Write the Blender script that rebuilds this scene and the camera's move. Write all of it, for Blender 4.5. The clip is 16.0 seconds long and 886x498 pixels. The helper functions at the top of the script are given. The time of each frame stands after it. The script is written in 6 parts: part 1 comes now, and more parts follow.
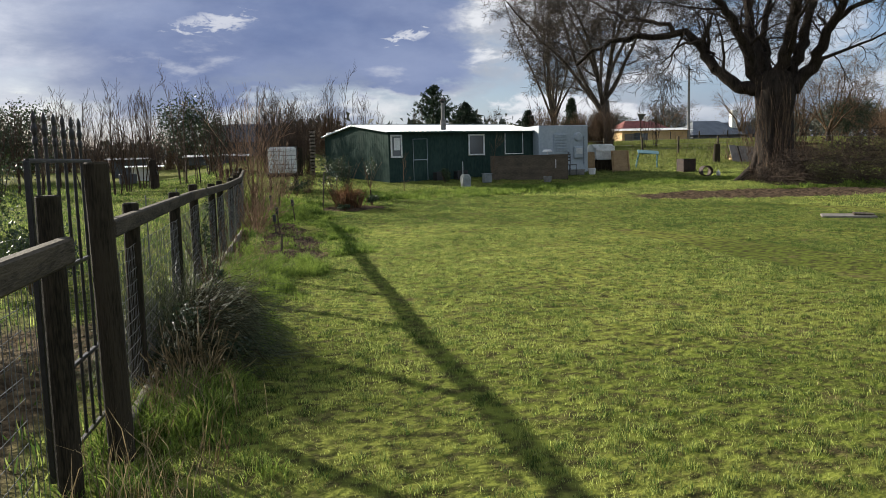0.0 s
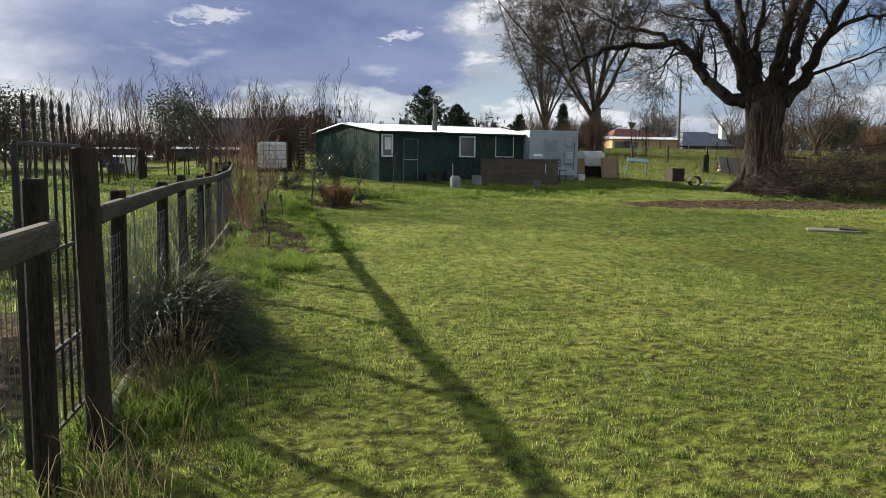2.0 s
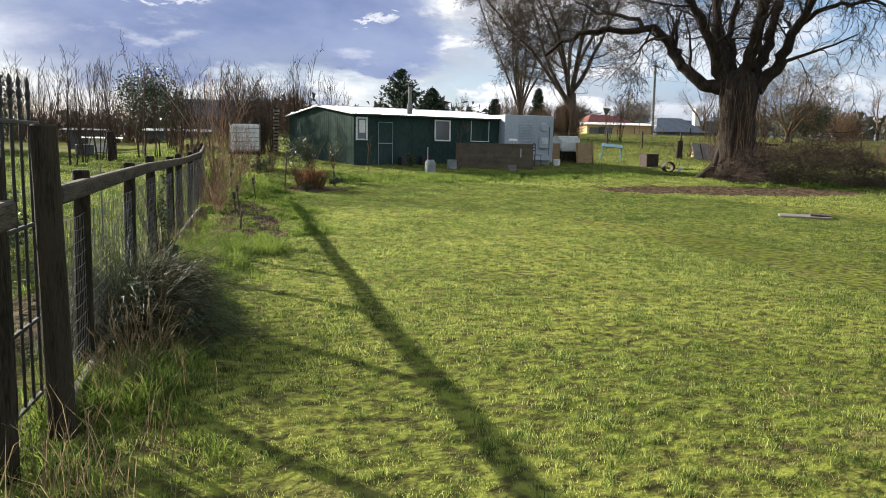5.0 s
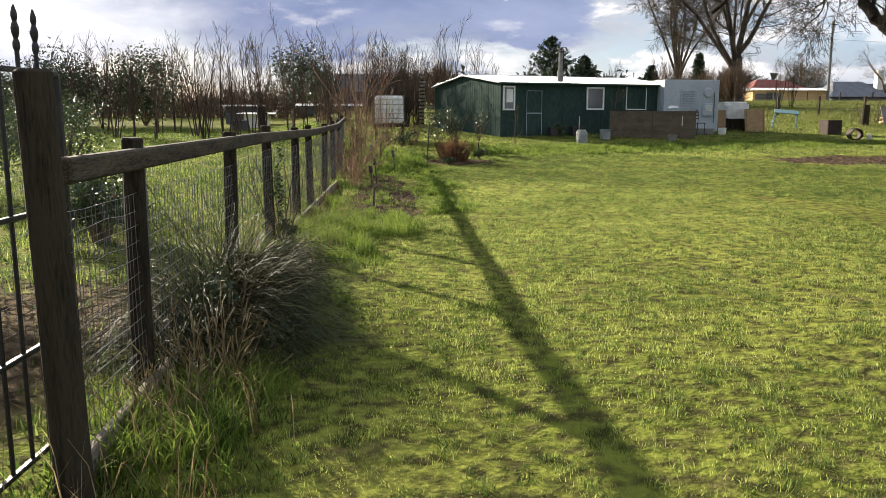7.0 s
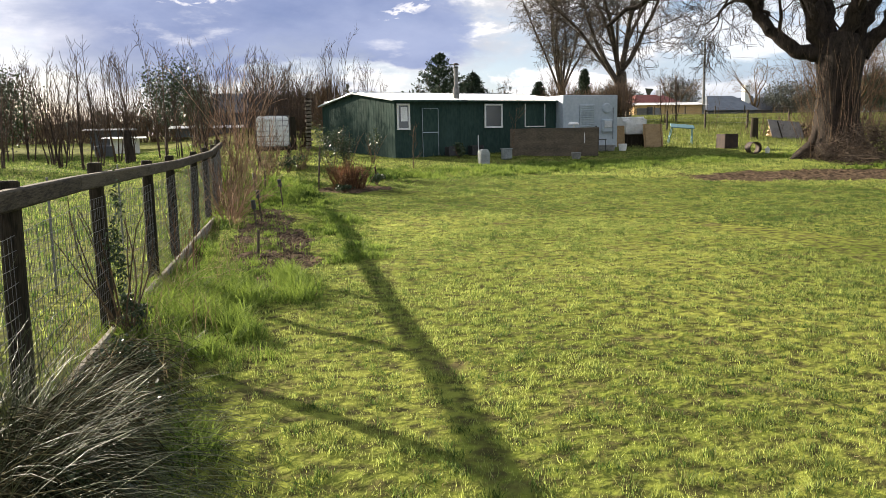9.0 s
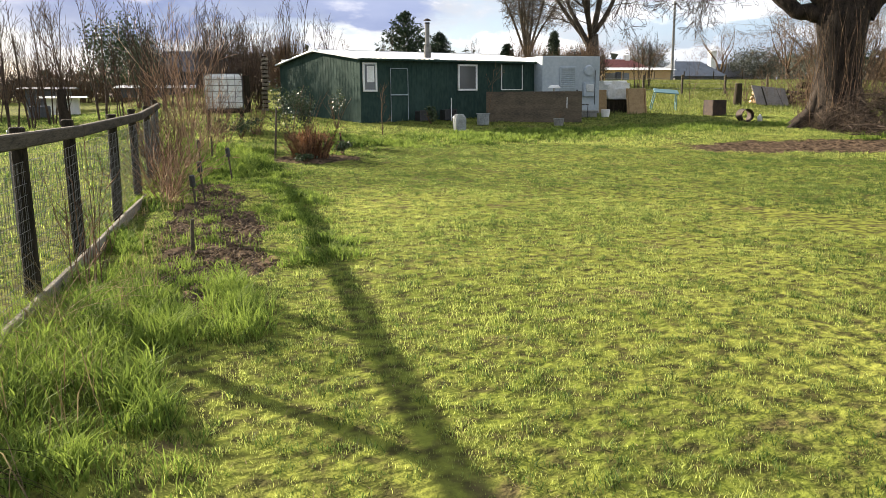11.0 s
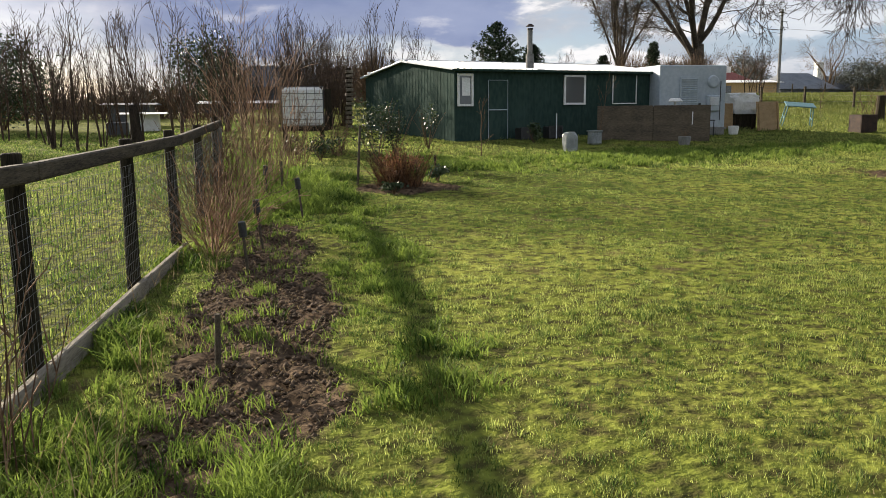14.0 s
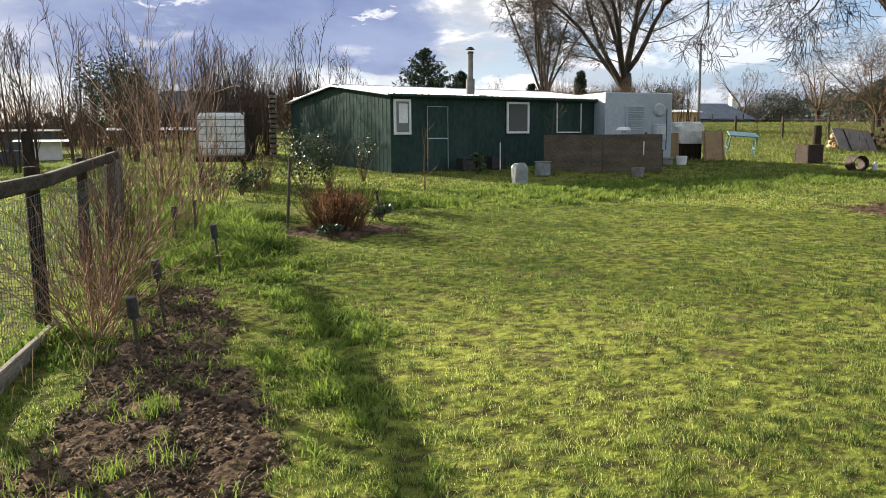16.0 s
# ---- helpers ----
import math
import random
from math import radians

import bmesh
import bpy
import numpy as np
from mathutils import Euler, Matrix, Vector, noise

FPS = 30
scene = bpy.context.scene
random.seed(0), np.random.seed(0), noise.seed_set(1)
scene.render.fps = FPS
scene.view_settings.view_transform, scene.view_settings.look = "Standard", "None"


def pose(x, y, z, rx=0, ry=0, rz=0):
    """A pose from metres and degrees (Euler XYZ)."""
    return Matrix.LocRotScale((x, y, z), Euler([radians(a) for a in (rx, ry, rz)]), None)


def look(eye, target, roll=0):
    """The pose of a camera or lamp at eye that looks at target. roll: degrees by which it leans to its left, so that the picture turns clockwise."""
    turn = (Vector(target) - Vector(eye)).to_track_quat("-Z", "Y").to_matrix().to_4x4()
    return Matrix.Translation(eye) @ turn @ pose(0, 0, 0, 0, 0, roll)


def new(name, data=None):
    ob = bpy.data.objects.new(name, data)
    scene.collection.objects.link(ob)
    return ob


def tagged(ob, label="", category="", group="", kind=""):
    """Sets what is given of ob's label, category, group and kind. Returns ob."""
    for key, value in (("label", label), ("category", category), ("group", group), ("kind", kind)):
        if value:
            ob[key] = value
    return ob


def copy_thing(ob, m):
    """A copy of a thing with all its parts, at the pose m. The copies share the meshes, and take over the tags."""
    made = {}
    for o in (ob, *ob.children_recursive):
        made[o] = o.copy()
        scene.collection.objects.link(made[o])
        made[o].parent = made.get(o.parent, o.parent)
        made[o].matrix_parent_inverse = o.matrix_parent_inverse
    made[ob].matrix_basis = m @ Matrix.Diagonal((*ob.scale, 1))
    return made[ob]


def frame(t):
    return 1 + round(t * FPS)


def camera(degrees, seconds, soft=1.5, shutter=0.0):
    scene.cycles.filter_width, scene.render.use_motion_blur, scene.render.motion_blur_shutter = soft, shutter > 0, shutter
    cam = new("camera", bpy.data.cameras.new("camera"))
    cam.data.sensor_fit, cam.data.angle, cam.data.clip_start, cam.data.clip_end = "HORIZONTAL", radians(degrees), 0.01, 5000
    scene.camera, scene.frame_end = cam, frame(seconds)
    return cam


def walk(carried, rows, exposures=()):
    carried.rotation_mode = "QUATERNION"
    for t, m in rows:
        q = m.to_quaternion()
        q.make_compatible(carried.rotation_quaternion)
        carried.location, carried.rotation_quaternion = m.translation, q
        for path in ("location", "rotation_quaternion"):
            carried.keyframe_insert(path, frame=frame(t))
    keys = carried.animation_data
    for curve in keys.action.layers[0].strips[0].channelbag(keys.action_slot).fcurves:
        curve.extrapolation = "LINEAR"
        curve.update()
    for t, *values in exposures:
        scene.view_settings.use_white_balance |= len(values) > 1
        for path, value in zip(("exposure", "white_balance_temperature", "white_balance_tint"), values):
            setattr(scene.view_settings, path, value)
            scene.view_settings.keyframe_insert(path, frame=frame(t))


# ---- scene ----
EXPOSURES = [(0, 0.97, 6500, 10), (2, 1.02, 6500, 10), (4.2, 1.1, 6550, 10), (6.3, 2.0, 6900, 11), (6.6, 1.9, 6950, 11), (7.0, 1.48, 7000, 12), (7.3, 1.12, 7000, 12), (8.0, 1.1, 7000, 12), (8.5, 1.3, 7050, 12), (9.0, 1.62, 7050, 12), (9.2, 1.65, 7050, 12), (11.3, 1.8, 7100, 12), (13.0, 1.76, 7000, 12), (13.3, 1.5, 6950, 11), (13.6, 1.2, 6950, 11), (14.0, 1.24, 7000, 12), (14.5, 1.55, 7050, 12), (15.5, 1.68, 6950, 12), (16, 1.53, 6850, 11)]
cam = camera(58.1, 16.0, soft=0.9)
PATH = [
    (0, (0.000, 0.000, 1.507), (0.428, 1.940, 1.279), -1.54),
    (0.5, (-0.005, 0.004, 1.493), (0.429, 1.944, 1.282), -1.10),
    (1, (-0.009, 0.007, 1.490), (0.410, 1.949, 1.258), -0.00),
    (1.5, (-0.010, 0.011, 1.492), (0.424, 1.951, 1.266), 0.23),
    (2, (-0.005, 0.008, 1.490), (0.455, 1.942, 1.265), 0.56),
    (2.5, (0.000, 0.009, 1.489), (0.494, 1.935, 1.276), 0.98),
    (3, (0.005, 0.009, 1.488), (0.511, 1.932, 1.273), 0.93),
    (3.5, (-0.002, 0.011, 1.492), (0.516, 1.932, 1.288), 0.96),
    (4, (0.002, 0.010, 1.489), (0.519, 1.931, 1.284), 0.80),
    (4.2, (0.004, 0.013, 1.486), (0.526, 1.933, 1.280), 0.79),
    (6.3, (0.177, 0.745, 1.415), (0.678, 2.646, 1.048), 1.55),
    (6.5, (0.228, 0.929, 1.400), (0.638, 2.866, 1.121), 0.94),
    (7, (0.323, 1.455, 1.382), (0.478, 3.421, 1.050), -0.01),
    (7.5, (0.344, 2.010, 1.393), (0.639, 3.965, 1.091), 1.36),
    (8, (0.392, 2.604, 1.416), (0.720, 4.555, 1.122), -1.75),
    (8.5, (0.346, 3.158, 1.415), (0.751, 5.089, 1.092), -0.32),
    (9, (0.340, 3.662, 1.440), (0.768, 5.595, 1.150), -1.07),
    (9.2, (0.361, 3.865, 1.461), (0.747, 5.808, 1.183), -0.24),
    (11.3, (0.582, 6.212, 1.400), (1.108, 8.103, 1.016), -0.45),
    (11.5, (0.615, 6.431, 1.397), (1.139, 8.325, 1.025), -0.47),
    (12, (0.646, 6.904, 1.436), (1.169, 8.798, 1.065), 0.16),
    (12.5, (0.643, 7.387, 1.457), (1.089, 9.301, 1.091), 1.21),
    (13, (0.683, 7.909, 1.447), (0.960, 9.869, 1.161), -1.07),
    (13.5, (0.752, 8.415, 1.434), (0.967, 10.387, 1.180), -1.74),
    (14, (0.769, 8.920, 1.419), (1.091, 10.865, 1.078), -0.62),
    (14.5, (0.794, 9.444, 1.428), (1.169, 11.374, 1.061), 0.99),
    (15, (0.738, 9.906, 1.430), (1.270, 11.801, 1.076), 3.91),
    (15.5, (0.768, 10.405, 1.453), (1.290, 12.311, 1.141), 0.94),
    (16, (0.779, 10.891, 1.443), (1.290, 12.805, 1.168), -0.41),
]
walk(cam, [(t, look(eye, target, roll)) for t, eye, target, roll in PATH], EXPOSURES)

# ---- world, sun ----
SUN_AZ, SUN_EL = 34.5, 18.2  # degrees to the left of +y, and above the horizon
SUN_DIR = Vector((-math.sin(radians(SUN_AZ)) * math.cos(radians(SUN_EL)), math.cos(radians(SUN_AZ)) * math.cos(radians(SUN_EL)), math.sin(radians(SUN_EL))))
world = bpy.data.worlds.new("sky")
scene.world = world
world.use_nodes = True


def build_sky():
    nt = world.node_tree
    nt.nodes.clear()
    N, L = nt.nodes.new, nt.links.new

    def math_node(op, a, b=None, clamp=False):
        n = N("ShaderNodeMath")
        n.operation, n.use_clamp = op, clamp
        for k, v in ((0, a), (1, b)):
            if v is None:
                continue
            if isinstance(v, (int, float)):
                n.inputs[k].default_value = v
            else:
                L(v, n.inputs[k])
        return n.outputs[0]

    def smooth(v, lo, hi):
        n = N("ShaderNodeMapRange")
        n.interpolation_type = "SMOOTHSTEP"
        L(v, n.inputs[0])
        n.inputs[1].default_value, n.inputs[2].default_value = lo, hi
        return n.outputs[0]

    def mix(f, a, b):
        n = N("ShaderNodeMix")
        n.data_type = "RGBA"
        if isinstance(f, float):
            n.inputs[0].default_value = f
        else:
            L(f, n.inputs[0])
        for k, v in ((6, a), (7, b)):
            if isinstance(v, tuple):
                n.inputs[k].default_value = (*v, 1)
            else:
                L(v, n.inputs[k])
        return n.outputs[2]

    def noise_tex(vec, scale, detail, rough=0.55, distort=0.0):
        n = N("ShaderNodeTexNoise")
        n.inputs["Scale"].default_value, n.inputs["Detail"].default_value = scale, detail
        n.inputs["Roughness"].default_value, n.inputs["Distortion"].default_value = rough, distort
        L(vec, n.inputs["Vector"])
        return n.outputs["Fac"]

    sky = N("ShaderNodeTexSky")
    sky.sky_type, sky.sun_disc = "NISHITA", False
    sky.sun_elevation, sky.sun_rotation = radians(SUN_EL), radians(-SUN_AZ)
    sky.altitude, sky.air_density, sky.dust_density = 50, 1.0, 0.6
    tc = N("ShaderNodeTexCoord")
    sep = N("ShaderNodeSeparateXYZ")
    L(tc.outputs["Generated"], sep.inputs[0])
    x, y, z = sep.outputs
    az = math_node("MULTIPLY", math_node("ARCTAN2", x, y), 57.2958)       # degrees to the right of +y
    el = math_node("MULTIPLY", math_node("ARCSINE", z), 57.2958)
    comb = N("ShaderNodeCombineXYZ")
    L(math_node("MULTIPLY", az, 0.045), comb.inputs[0])
    L(math_node("MULTIPLY", el, 0.11), comb.inputs[1])
    comb.inputs[2].default_value = 3.7
    v = comb.outputs[0]
    big = noise_tex(v, 1.1, 9, 0.58, 0.3)
    fine = noise_tex(v, 3.1, 8, 0.6, 0.2)
    # blue sky, a little deeper than the model's
    blue = mix(0.55, (0.16, 0.30, 0.62), (0.30, 0.45, 0.75))
    air = N("ShaderNodeVectorMath")
    air.operation = "SCALE"
    L(sky.outputs[0], air.inputs[0])
    air.inputs["Scale"].default_value = 0.11
    blue = mix(0.5, blue, air.outputs[0])
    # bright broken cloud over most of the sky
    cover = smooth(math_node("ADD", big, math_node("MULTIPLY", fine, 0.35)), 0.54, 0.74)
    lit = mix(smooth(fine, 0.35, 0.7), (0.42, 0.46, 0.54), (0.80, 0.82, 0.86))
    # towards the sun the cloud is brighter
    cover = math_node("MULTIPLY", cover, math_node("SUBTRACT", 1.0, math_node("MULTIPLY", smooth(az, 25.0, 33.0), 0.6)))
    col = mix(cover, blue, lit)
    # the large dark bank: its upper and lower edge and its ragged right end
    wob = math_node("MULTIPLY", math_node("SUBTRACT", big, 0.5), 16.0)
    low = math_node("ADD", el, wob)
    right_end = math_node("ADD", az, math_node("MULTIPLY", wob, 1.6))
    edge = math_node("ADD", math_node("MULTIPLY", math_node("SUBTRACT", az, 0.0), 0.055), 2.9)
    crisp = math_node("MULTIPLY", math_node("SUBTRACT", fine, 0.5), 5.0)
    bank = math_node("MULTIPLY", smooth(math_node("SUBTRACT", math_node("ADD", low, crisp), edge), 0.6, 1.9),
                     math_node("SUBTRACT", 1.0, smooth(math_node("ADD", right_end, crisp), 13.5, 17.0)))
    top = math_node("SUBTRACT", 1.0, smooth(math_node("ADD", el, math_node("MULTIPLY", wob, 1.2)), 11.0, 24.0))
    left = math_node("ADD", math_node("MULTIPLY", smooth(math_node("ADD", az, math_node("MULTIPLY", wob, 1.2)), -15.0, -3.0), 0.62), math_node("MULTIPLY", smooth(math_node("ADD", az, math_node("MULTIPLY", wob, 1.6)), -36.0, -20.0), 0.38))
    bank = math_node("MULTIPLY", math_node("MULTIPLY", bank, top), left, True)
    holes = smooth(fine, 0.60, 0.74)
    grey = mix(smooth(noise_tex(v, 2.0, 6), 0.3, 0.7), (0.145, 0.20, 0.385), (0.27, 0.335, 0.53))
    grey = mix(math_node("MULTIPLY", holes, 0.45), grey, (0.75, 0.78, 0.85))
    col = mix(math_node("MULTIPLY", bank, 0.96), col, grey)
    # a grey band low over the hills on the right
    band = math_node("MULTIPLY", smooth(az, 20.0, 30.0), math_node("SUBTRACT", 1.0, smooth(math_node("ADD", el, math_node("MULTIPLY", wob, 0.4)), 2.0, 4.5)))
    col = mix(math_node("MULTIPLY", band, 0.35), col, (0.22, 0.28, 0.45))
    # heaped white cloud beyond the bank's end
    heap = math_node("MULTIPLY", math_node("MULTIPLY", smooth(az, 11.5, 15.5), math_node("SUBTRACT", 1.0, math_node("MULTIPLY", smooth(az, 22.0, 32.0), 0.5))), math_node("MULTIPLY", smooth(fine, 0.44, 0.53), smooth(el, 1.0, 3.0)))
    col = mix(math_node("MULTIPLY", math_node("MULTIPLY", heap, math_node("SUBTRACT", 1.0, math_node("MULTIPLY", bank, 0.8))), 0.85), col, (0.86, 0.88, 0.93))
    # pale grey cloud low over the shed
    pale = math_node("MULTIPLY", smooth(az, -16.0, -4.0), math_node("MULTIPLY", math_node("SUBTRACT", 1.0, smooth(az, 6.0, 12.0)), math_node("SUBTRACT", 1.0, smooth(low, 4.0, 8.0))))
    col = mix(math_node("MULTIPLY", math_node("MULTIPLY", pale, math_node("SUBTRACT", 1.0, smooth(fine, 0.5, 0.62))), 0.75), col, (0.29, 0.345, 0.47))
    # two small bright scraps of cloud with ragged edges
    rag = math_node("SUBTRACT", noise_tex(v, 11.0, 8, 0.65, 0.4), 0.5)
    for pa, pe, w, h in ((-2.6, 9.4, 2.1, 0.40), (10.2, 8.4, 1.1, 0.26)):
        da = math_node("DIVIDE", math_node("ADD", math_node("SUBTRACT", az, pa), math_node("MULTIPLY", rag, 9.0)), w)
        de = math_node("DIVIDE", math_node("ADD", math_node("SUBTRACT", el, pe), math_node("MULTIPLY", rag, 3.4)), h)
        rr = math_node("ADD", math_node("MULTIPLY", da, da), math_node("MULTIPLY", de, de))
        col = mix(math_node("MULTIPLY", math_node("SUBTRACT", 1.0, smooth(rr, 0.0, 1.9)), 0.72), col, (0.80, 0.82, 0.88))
    # cloud glows round the hidden sun
    near = N("ShaderNodeVectorMath")
    near.operation = "DOT_PRODUCT"
    L(tc.outputs["Generated"], near.inputs[0])
    near.inputs[1].default_value = SUN_DIR
    glow = math_node("MULTIPLY", smooth(near.outputs["Value"], 0.86, 0.995), 0.35)
    tint = N("ShaderNodeVectorMath")
    tint.operation = "SCALE"
    L(col, tint.inputs[0])
    L(math_node("ADD", glow, 1.0), tint.inputs["Scale"])
    col = tint.outputs[0]
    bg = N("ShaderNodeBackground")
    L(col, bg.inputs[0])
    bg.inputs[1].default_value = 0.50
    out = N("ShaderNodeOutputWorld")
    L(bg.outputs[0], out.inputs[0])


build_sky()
sun = new("sun", bpy.data.lights.new("sun", "SUN"))
sun.data.energy, sun.data.angle, sun.data.color = 5.0, radians(0.6), (1.0, 0.93, 0.80)
sun.matrix_world = look(SUN_DIR * 100, (0, 0, 0))


# ---- materials ----
def material(name, dark, light, scale=6.0, rough=0.7, bump=0.2, metal=0.0, stretch=(1, 1, 1), fine=8.0, spread=0.12, translucent=0.0, vary=0.0, bump_dist=0.01, gloss=0.5):
    """Two colours mixed by a coarse and a fine noise, with relief from the fine one; vary: per-piece differences."""
    m = bpy.data.materials.new(name)
    m.use_nodes = True
    nt = m.node_tree
    N, L = nt.nodes.new, nt.links.new
    b = nt.nodes["Principled BSDF"]
    tc, mp = N("ShaderNodeTexCoord"), N("ShaderNodeMapping")
    L(tc.outputs["Object"], mp.inputs[0])
    mp.inputs["Scale"].default_value = stretch
    coarse, fin = N("ShaderNodeTexNoise"), N("ShaderNodeTexNoise")
    for n, s, d in ((coarse, scale, 5), (fin, scale * fine, 6)):
        n.inputs["Scale"].default_value, n.inputs["Detail"].default_value = s, d
        L(mp.outputs[0], n.inputs["Vector"])
    add = N("ShaderNodeMath")
    add.operation = "MULTIPLY_ADD"
    L(fin.outputs["Fac"], add.inputs[0])
    add.inputs[1].default_value = 0.5
    half = N("ShaderNodeMath")
    half.operation = "MULTIPLY"
    L(coarse.outputs["Fac"], half.inputs[0])
    half.inputs[1].default_value = 0.5
    L(half.outputs[0], add.inputs[2])
    fac = add.outputs[0]
    if vary:
        info = N("ShaderNodeObjectInfo")
        geo = N("ShaderNodeNewGeometry")
        va = N("ShaderNodeMath")
        va.operation = "ADD"
        L(info.outputs["Random"], va.inputs[0])
        L(geo.outputs["Random Per Island"], va.inputs[1])
        vm = N("ShaderNodeMath")
        vm.operation = "MULTIPLY_ADD"
        L(va.outputs[0], vm.inputs[0])
        vm.inputs[1].default_value = vary
        sub = N("ShaderNodeMath")
        sub.operation = "SUBTRACT"
        L(fac, sub.inputs[0])
        sub.inputs[1].default_value = vary
        L(sub.outputs[0], vm.inputs[2])
        fac = vm.outputs[0]
    ramp = N("ShaderNodeMapRange")
    L(fac, ramp.inputs[0])
    ramp.inputs[1].default_value, ramp.inputs[2].default_value = 0.5 - spread, 0.5 + spread
    mx = N("ShaderNodeMix")
    mx.data_type = "RGBA"
    L(ramp.outputs[0], mx.inputs[0])
    mx.inputs[6].default_value, mx.inputs[7].default_value = (*dark, 1), (*light, 1)
    L(mx.outputs[2], b.inputs["Base Color"])
    b.inputs["Roughness"].default_value, b.inputs["Metallic"].default_value = rough, metal
    b.inputs["Specular IOR Level"].default_value = gloss
    if bump:
        bp = N("ShaderNodeBump")
        bp.inputs["Strength"].default_value, bp.inputs["Distance"].default_value = bump, bump_dist
        L(fin.outputs["Fac"], bp.inputs["Height"])
        L(bp.outputs[0], b.inputs["Normal"])
    if translucent:
        t, ms = N("ShaderNodeBsdfTranslucent"), N("ShaderNodeMixShader")
        L(mx.outputs[2], t.inputs[0])
        ms.inputs[0].default_value = translucent
        L(b.outputs[0], ms.inputs[1])
        L(t.outputs[0], ms.inputs[2])
        L(ms.outputs[0], nt.nodes["Material Output"].inputs["Surface"])
    return m


WOOD = material("weathered_wood", (0.030, 0.024, 0.017), (0.105, 0.086, 0.060), 3, 0.9, 0.5, stretch=(6, 0.7, 6), vary=0.08, gloss=0.15)
PALEWOOD = material("silvered_wood", (0.10, 0.085, 0.062), (0.28, 0.245, 0.19), 3, 0.9, 0.4, stretch=(6, 0.7, 6), vary=0.08, gloss=0.15)
POST = material("post_wood", (0.013, 0.011, 0.007), (0.050, 0.040, 0.026), 3, 0.9, 0.6, stretch=(6, 6, 0.7), vary=0.08, gloss=0.12)
IRON = material("black_iron", (0.012, 0.012, 0.012), (0.03, 0.028, 0.026), 20, 0.45, 0.2, metal=0.3)
WIRE = material("galvanised_wire", (0.10, 0.10, 0.098), (0.24, 0.24, 0.235), 30, 0.42, 0.0, metal=0.6)
SOIL = material("soil", (0.032, 0.023, 0.015), (0.165, 0.115, 0.075), 3, 0.95, 1.0, spread=0.16, bump_dist=0.03, gloss=0.2)
GREEN = material("green_steel", (0.026, 0.048, 0.040), (0.042, 0.072, 0.060), 1.5, 0.85, 0.05, stretch=(1, 1, 0.4), gloss=0.03)
ROOF = material("zinc_roof", (0.42, 0.44, 0.45), (0.60, 0.62, 0.63), 2, 0.38, 0.05, metal=0.35)
WHITE = material("white_paint", (0.62, 0.61, 0.57), (0.82, 0.82, 0.79), 4, 0.5, 0.1)
PANEL = material("pale_panel", (0.34, 0.40, 0.44), (0.45, 0.50, 0.53), 1.2, 0.5, 0.05)
PLY = material("brown_ply", (0.050, 0.038, 0.024), (0.125, 0.096, 0.062), 1.6, 0.8, 0.3, stretch=(1, 1, 3))
TRANSLUCENT = material("cloudy_plastic", (0.20, 0.22, 0.22), (0.42, 0.45, 0.45), 5, 0.35, 0.1, translucent=0.3)
TAN = material("tan_board", (0.26, 0.17, 0.08), (0.42, 0.28, 0.14), 2.5, 0.75, 0.2, stretch=(1, 1, 3))
PLASTIC = material("white_plastic", (0.58, 0.60, 0.59), (0.78, 0.80, 0.79), 3, 0.4, 0.05, translucent=0.25)
DARK = material("dark_plastic", (0.012, 0.012, 0.012), (0.035, 0.034, 0.033), 8, 0.5, 0.1)
RUST = material("rusty_steel", (0.016, 0.010, 0.007), (0.060, 0.032, 0.020), 6, 0.85, 0.4)
BLUE = material("blue_paint", (0.07, 0.17, 0.19), (0.14, 0.28, 0.30), 5, 0.75, 0.1)
BARK = material("bark", (0.013, 0.010, 0.008), (0.062, 0.046, 0.034), 2.5, 0.95, 1.0, stretch=(4, 4, 0.8), bump_dist=0.04, gloss=0.2)
TWIG = material("twig_bark", (0.065, 0.042, 0.026), (0.18, 0.120, 0.072), 2, 0.9, 0.3, vary=0.1, gloss=0.2)
REED = material("bare_stem", (0.095, 0.054, 0.033), (0.38, 0.24, 0.15), 2, 0.85, 0.2, vary=0.2, gloss=0.2)
BRUSH = material("dead_brush", (0.030, 0.021, 0.015), (0.15, 0.110, 0.080), 2, 0.9, 0.3, vary=0.12, gloss=0.2)
DRY = material("dry_stalk", (0.10, 0.072, 0.034), (0.34, 0.27, 0.145), 2, 0.85, 0.1, vary=0.2, translucent=0.38)
THATCH = material("dead_thatch", (0.032, 0.030, 0.013), (0.17, 0.145, 0.068), 3, 0.9, 0.0, vary=0.25, translucent=0.25, gloss=0.1)
RUSSET = material("russet_leaf", (0.075, 0.034, 0.016), (0.32, 0.155, 0.070), 5, 0.8, 0.1, vary=0.2, translucent=0.3)
LEAF = material("dark_leaf", (0.018, 0.033, 0.014), (0.055, 0.080, 0.030), 3, 0.42, 0.1, vary=0.2, translucent=0.18, gloss=0.32)
FIELD = material("field_blades", (0.068, 0.092, 0.020), (0.175, 0.195, 0.055), 0.3, 0.7, 0.0, vary=0.12, translucent=0.35, fine=5, gloss=0.2)
CAGE = material("dull_tube", (0.06, 0.065, 0.065), (0.14, 0.145, 0.15), 20, 0.55, 0.0, metal=0.5)
CONIFER = material("conifer_needles", (0.010, 0.024, 0.012), (0.035, 0.062, 0.025), 2, 0.8, 0.1, vary=0.2, translucent=0.1)
GREYGUM = material("far_foliage", (0.035, 0.040, 0.032), (0.085, 0.090, 0.065), 1, 0.9, 0.0, vary=0.2)
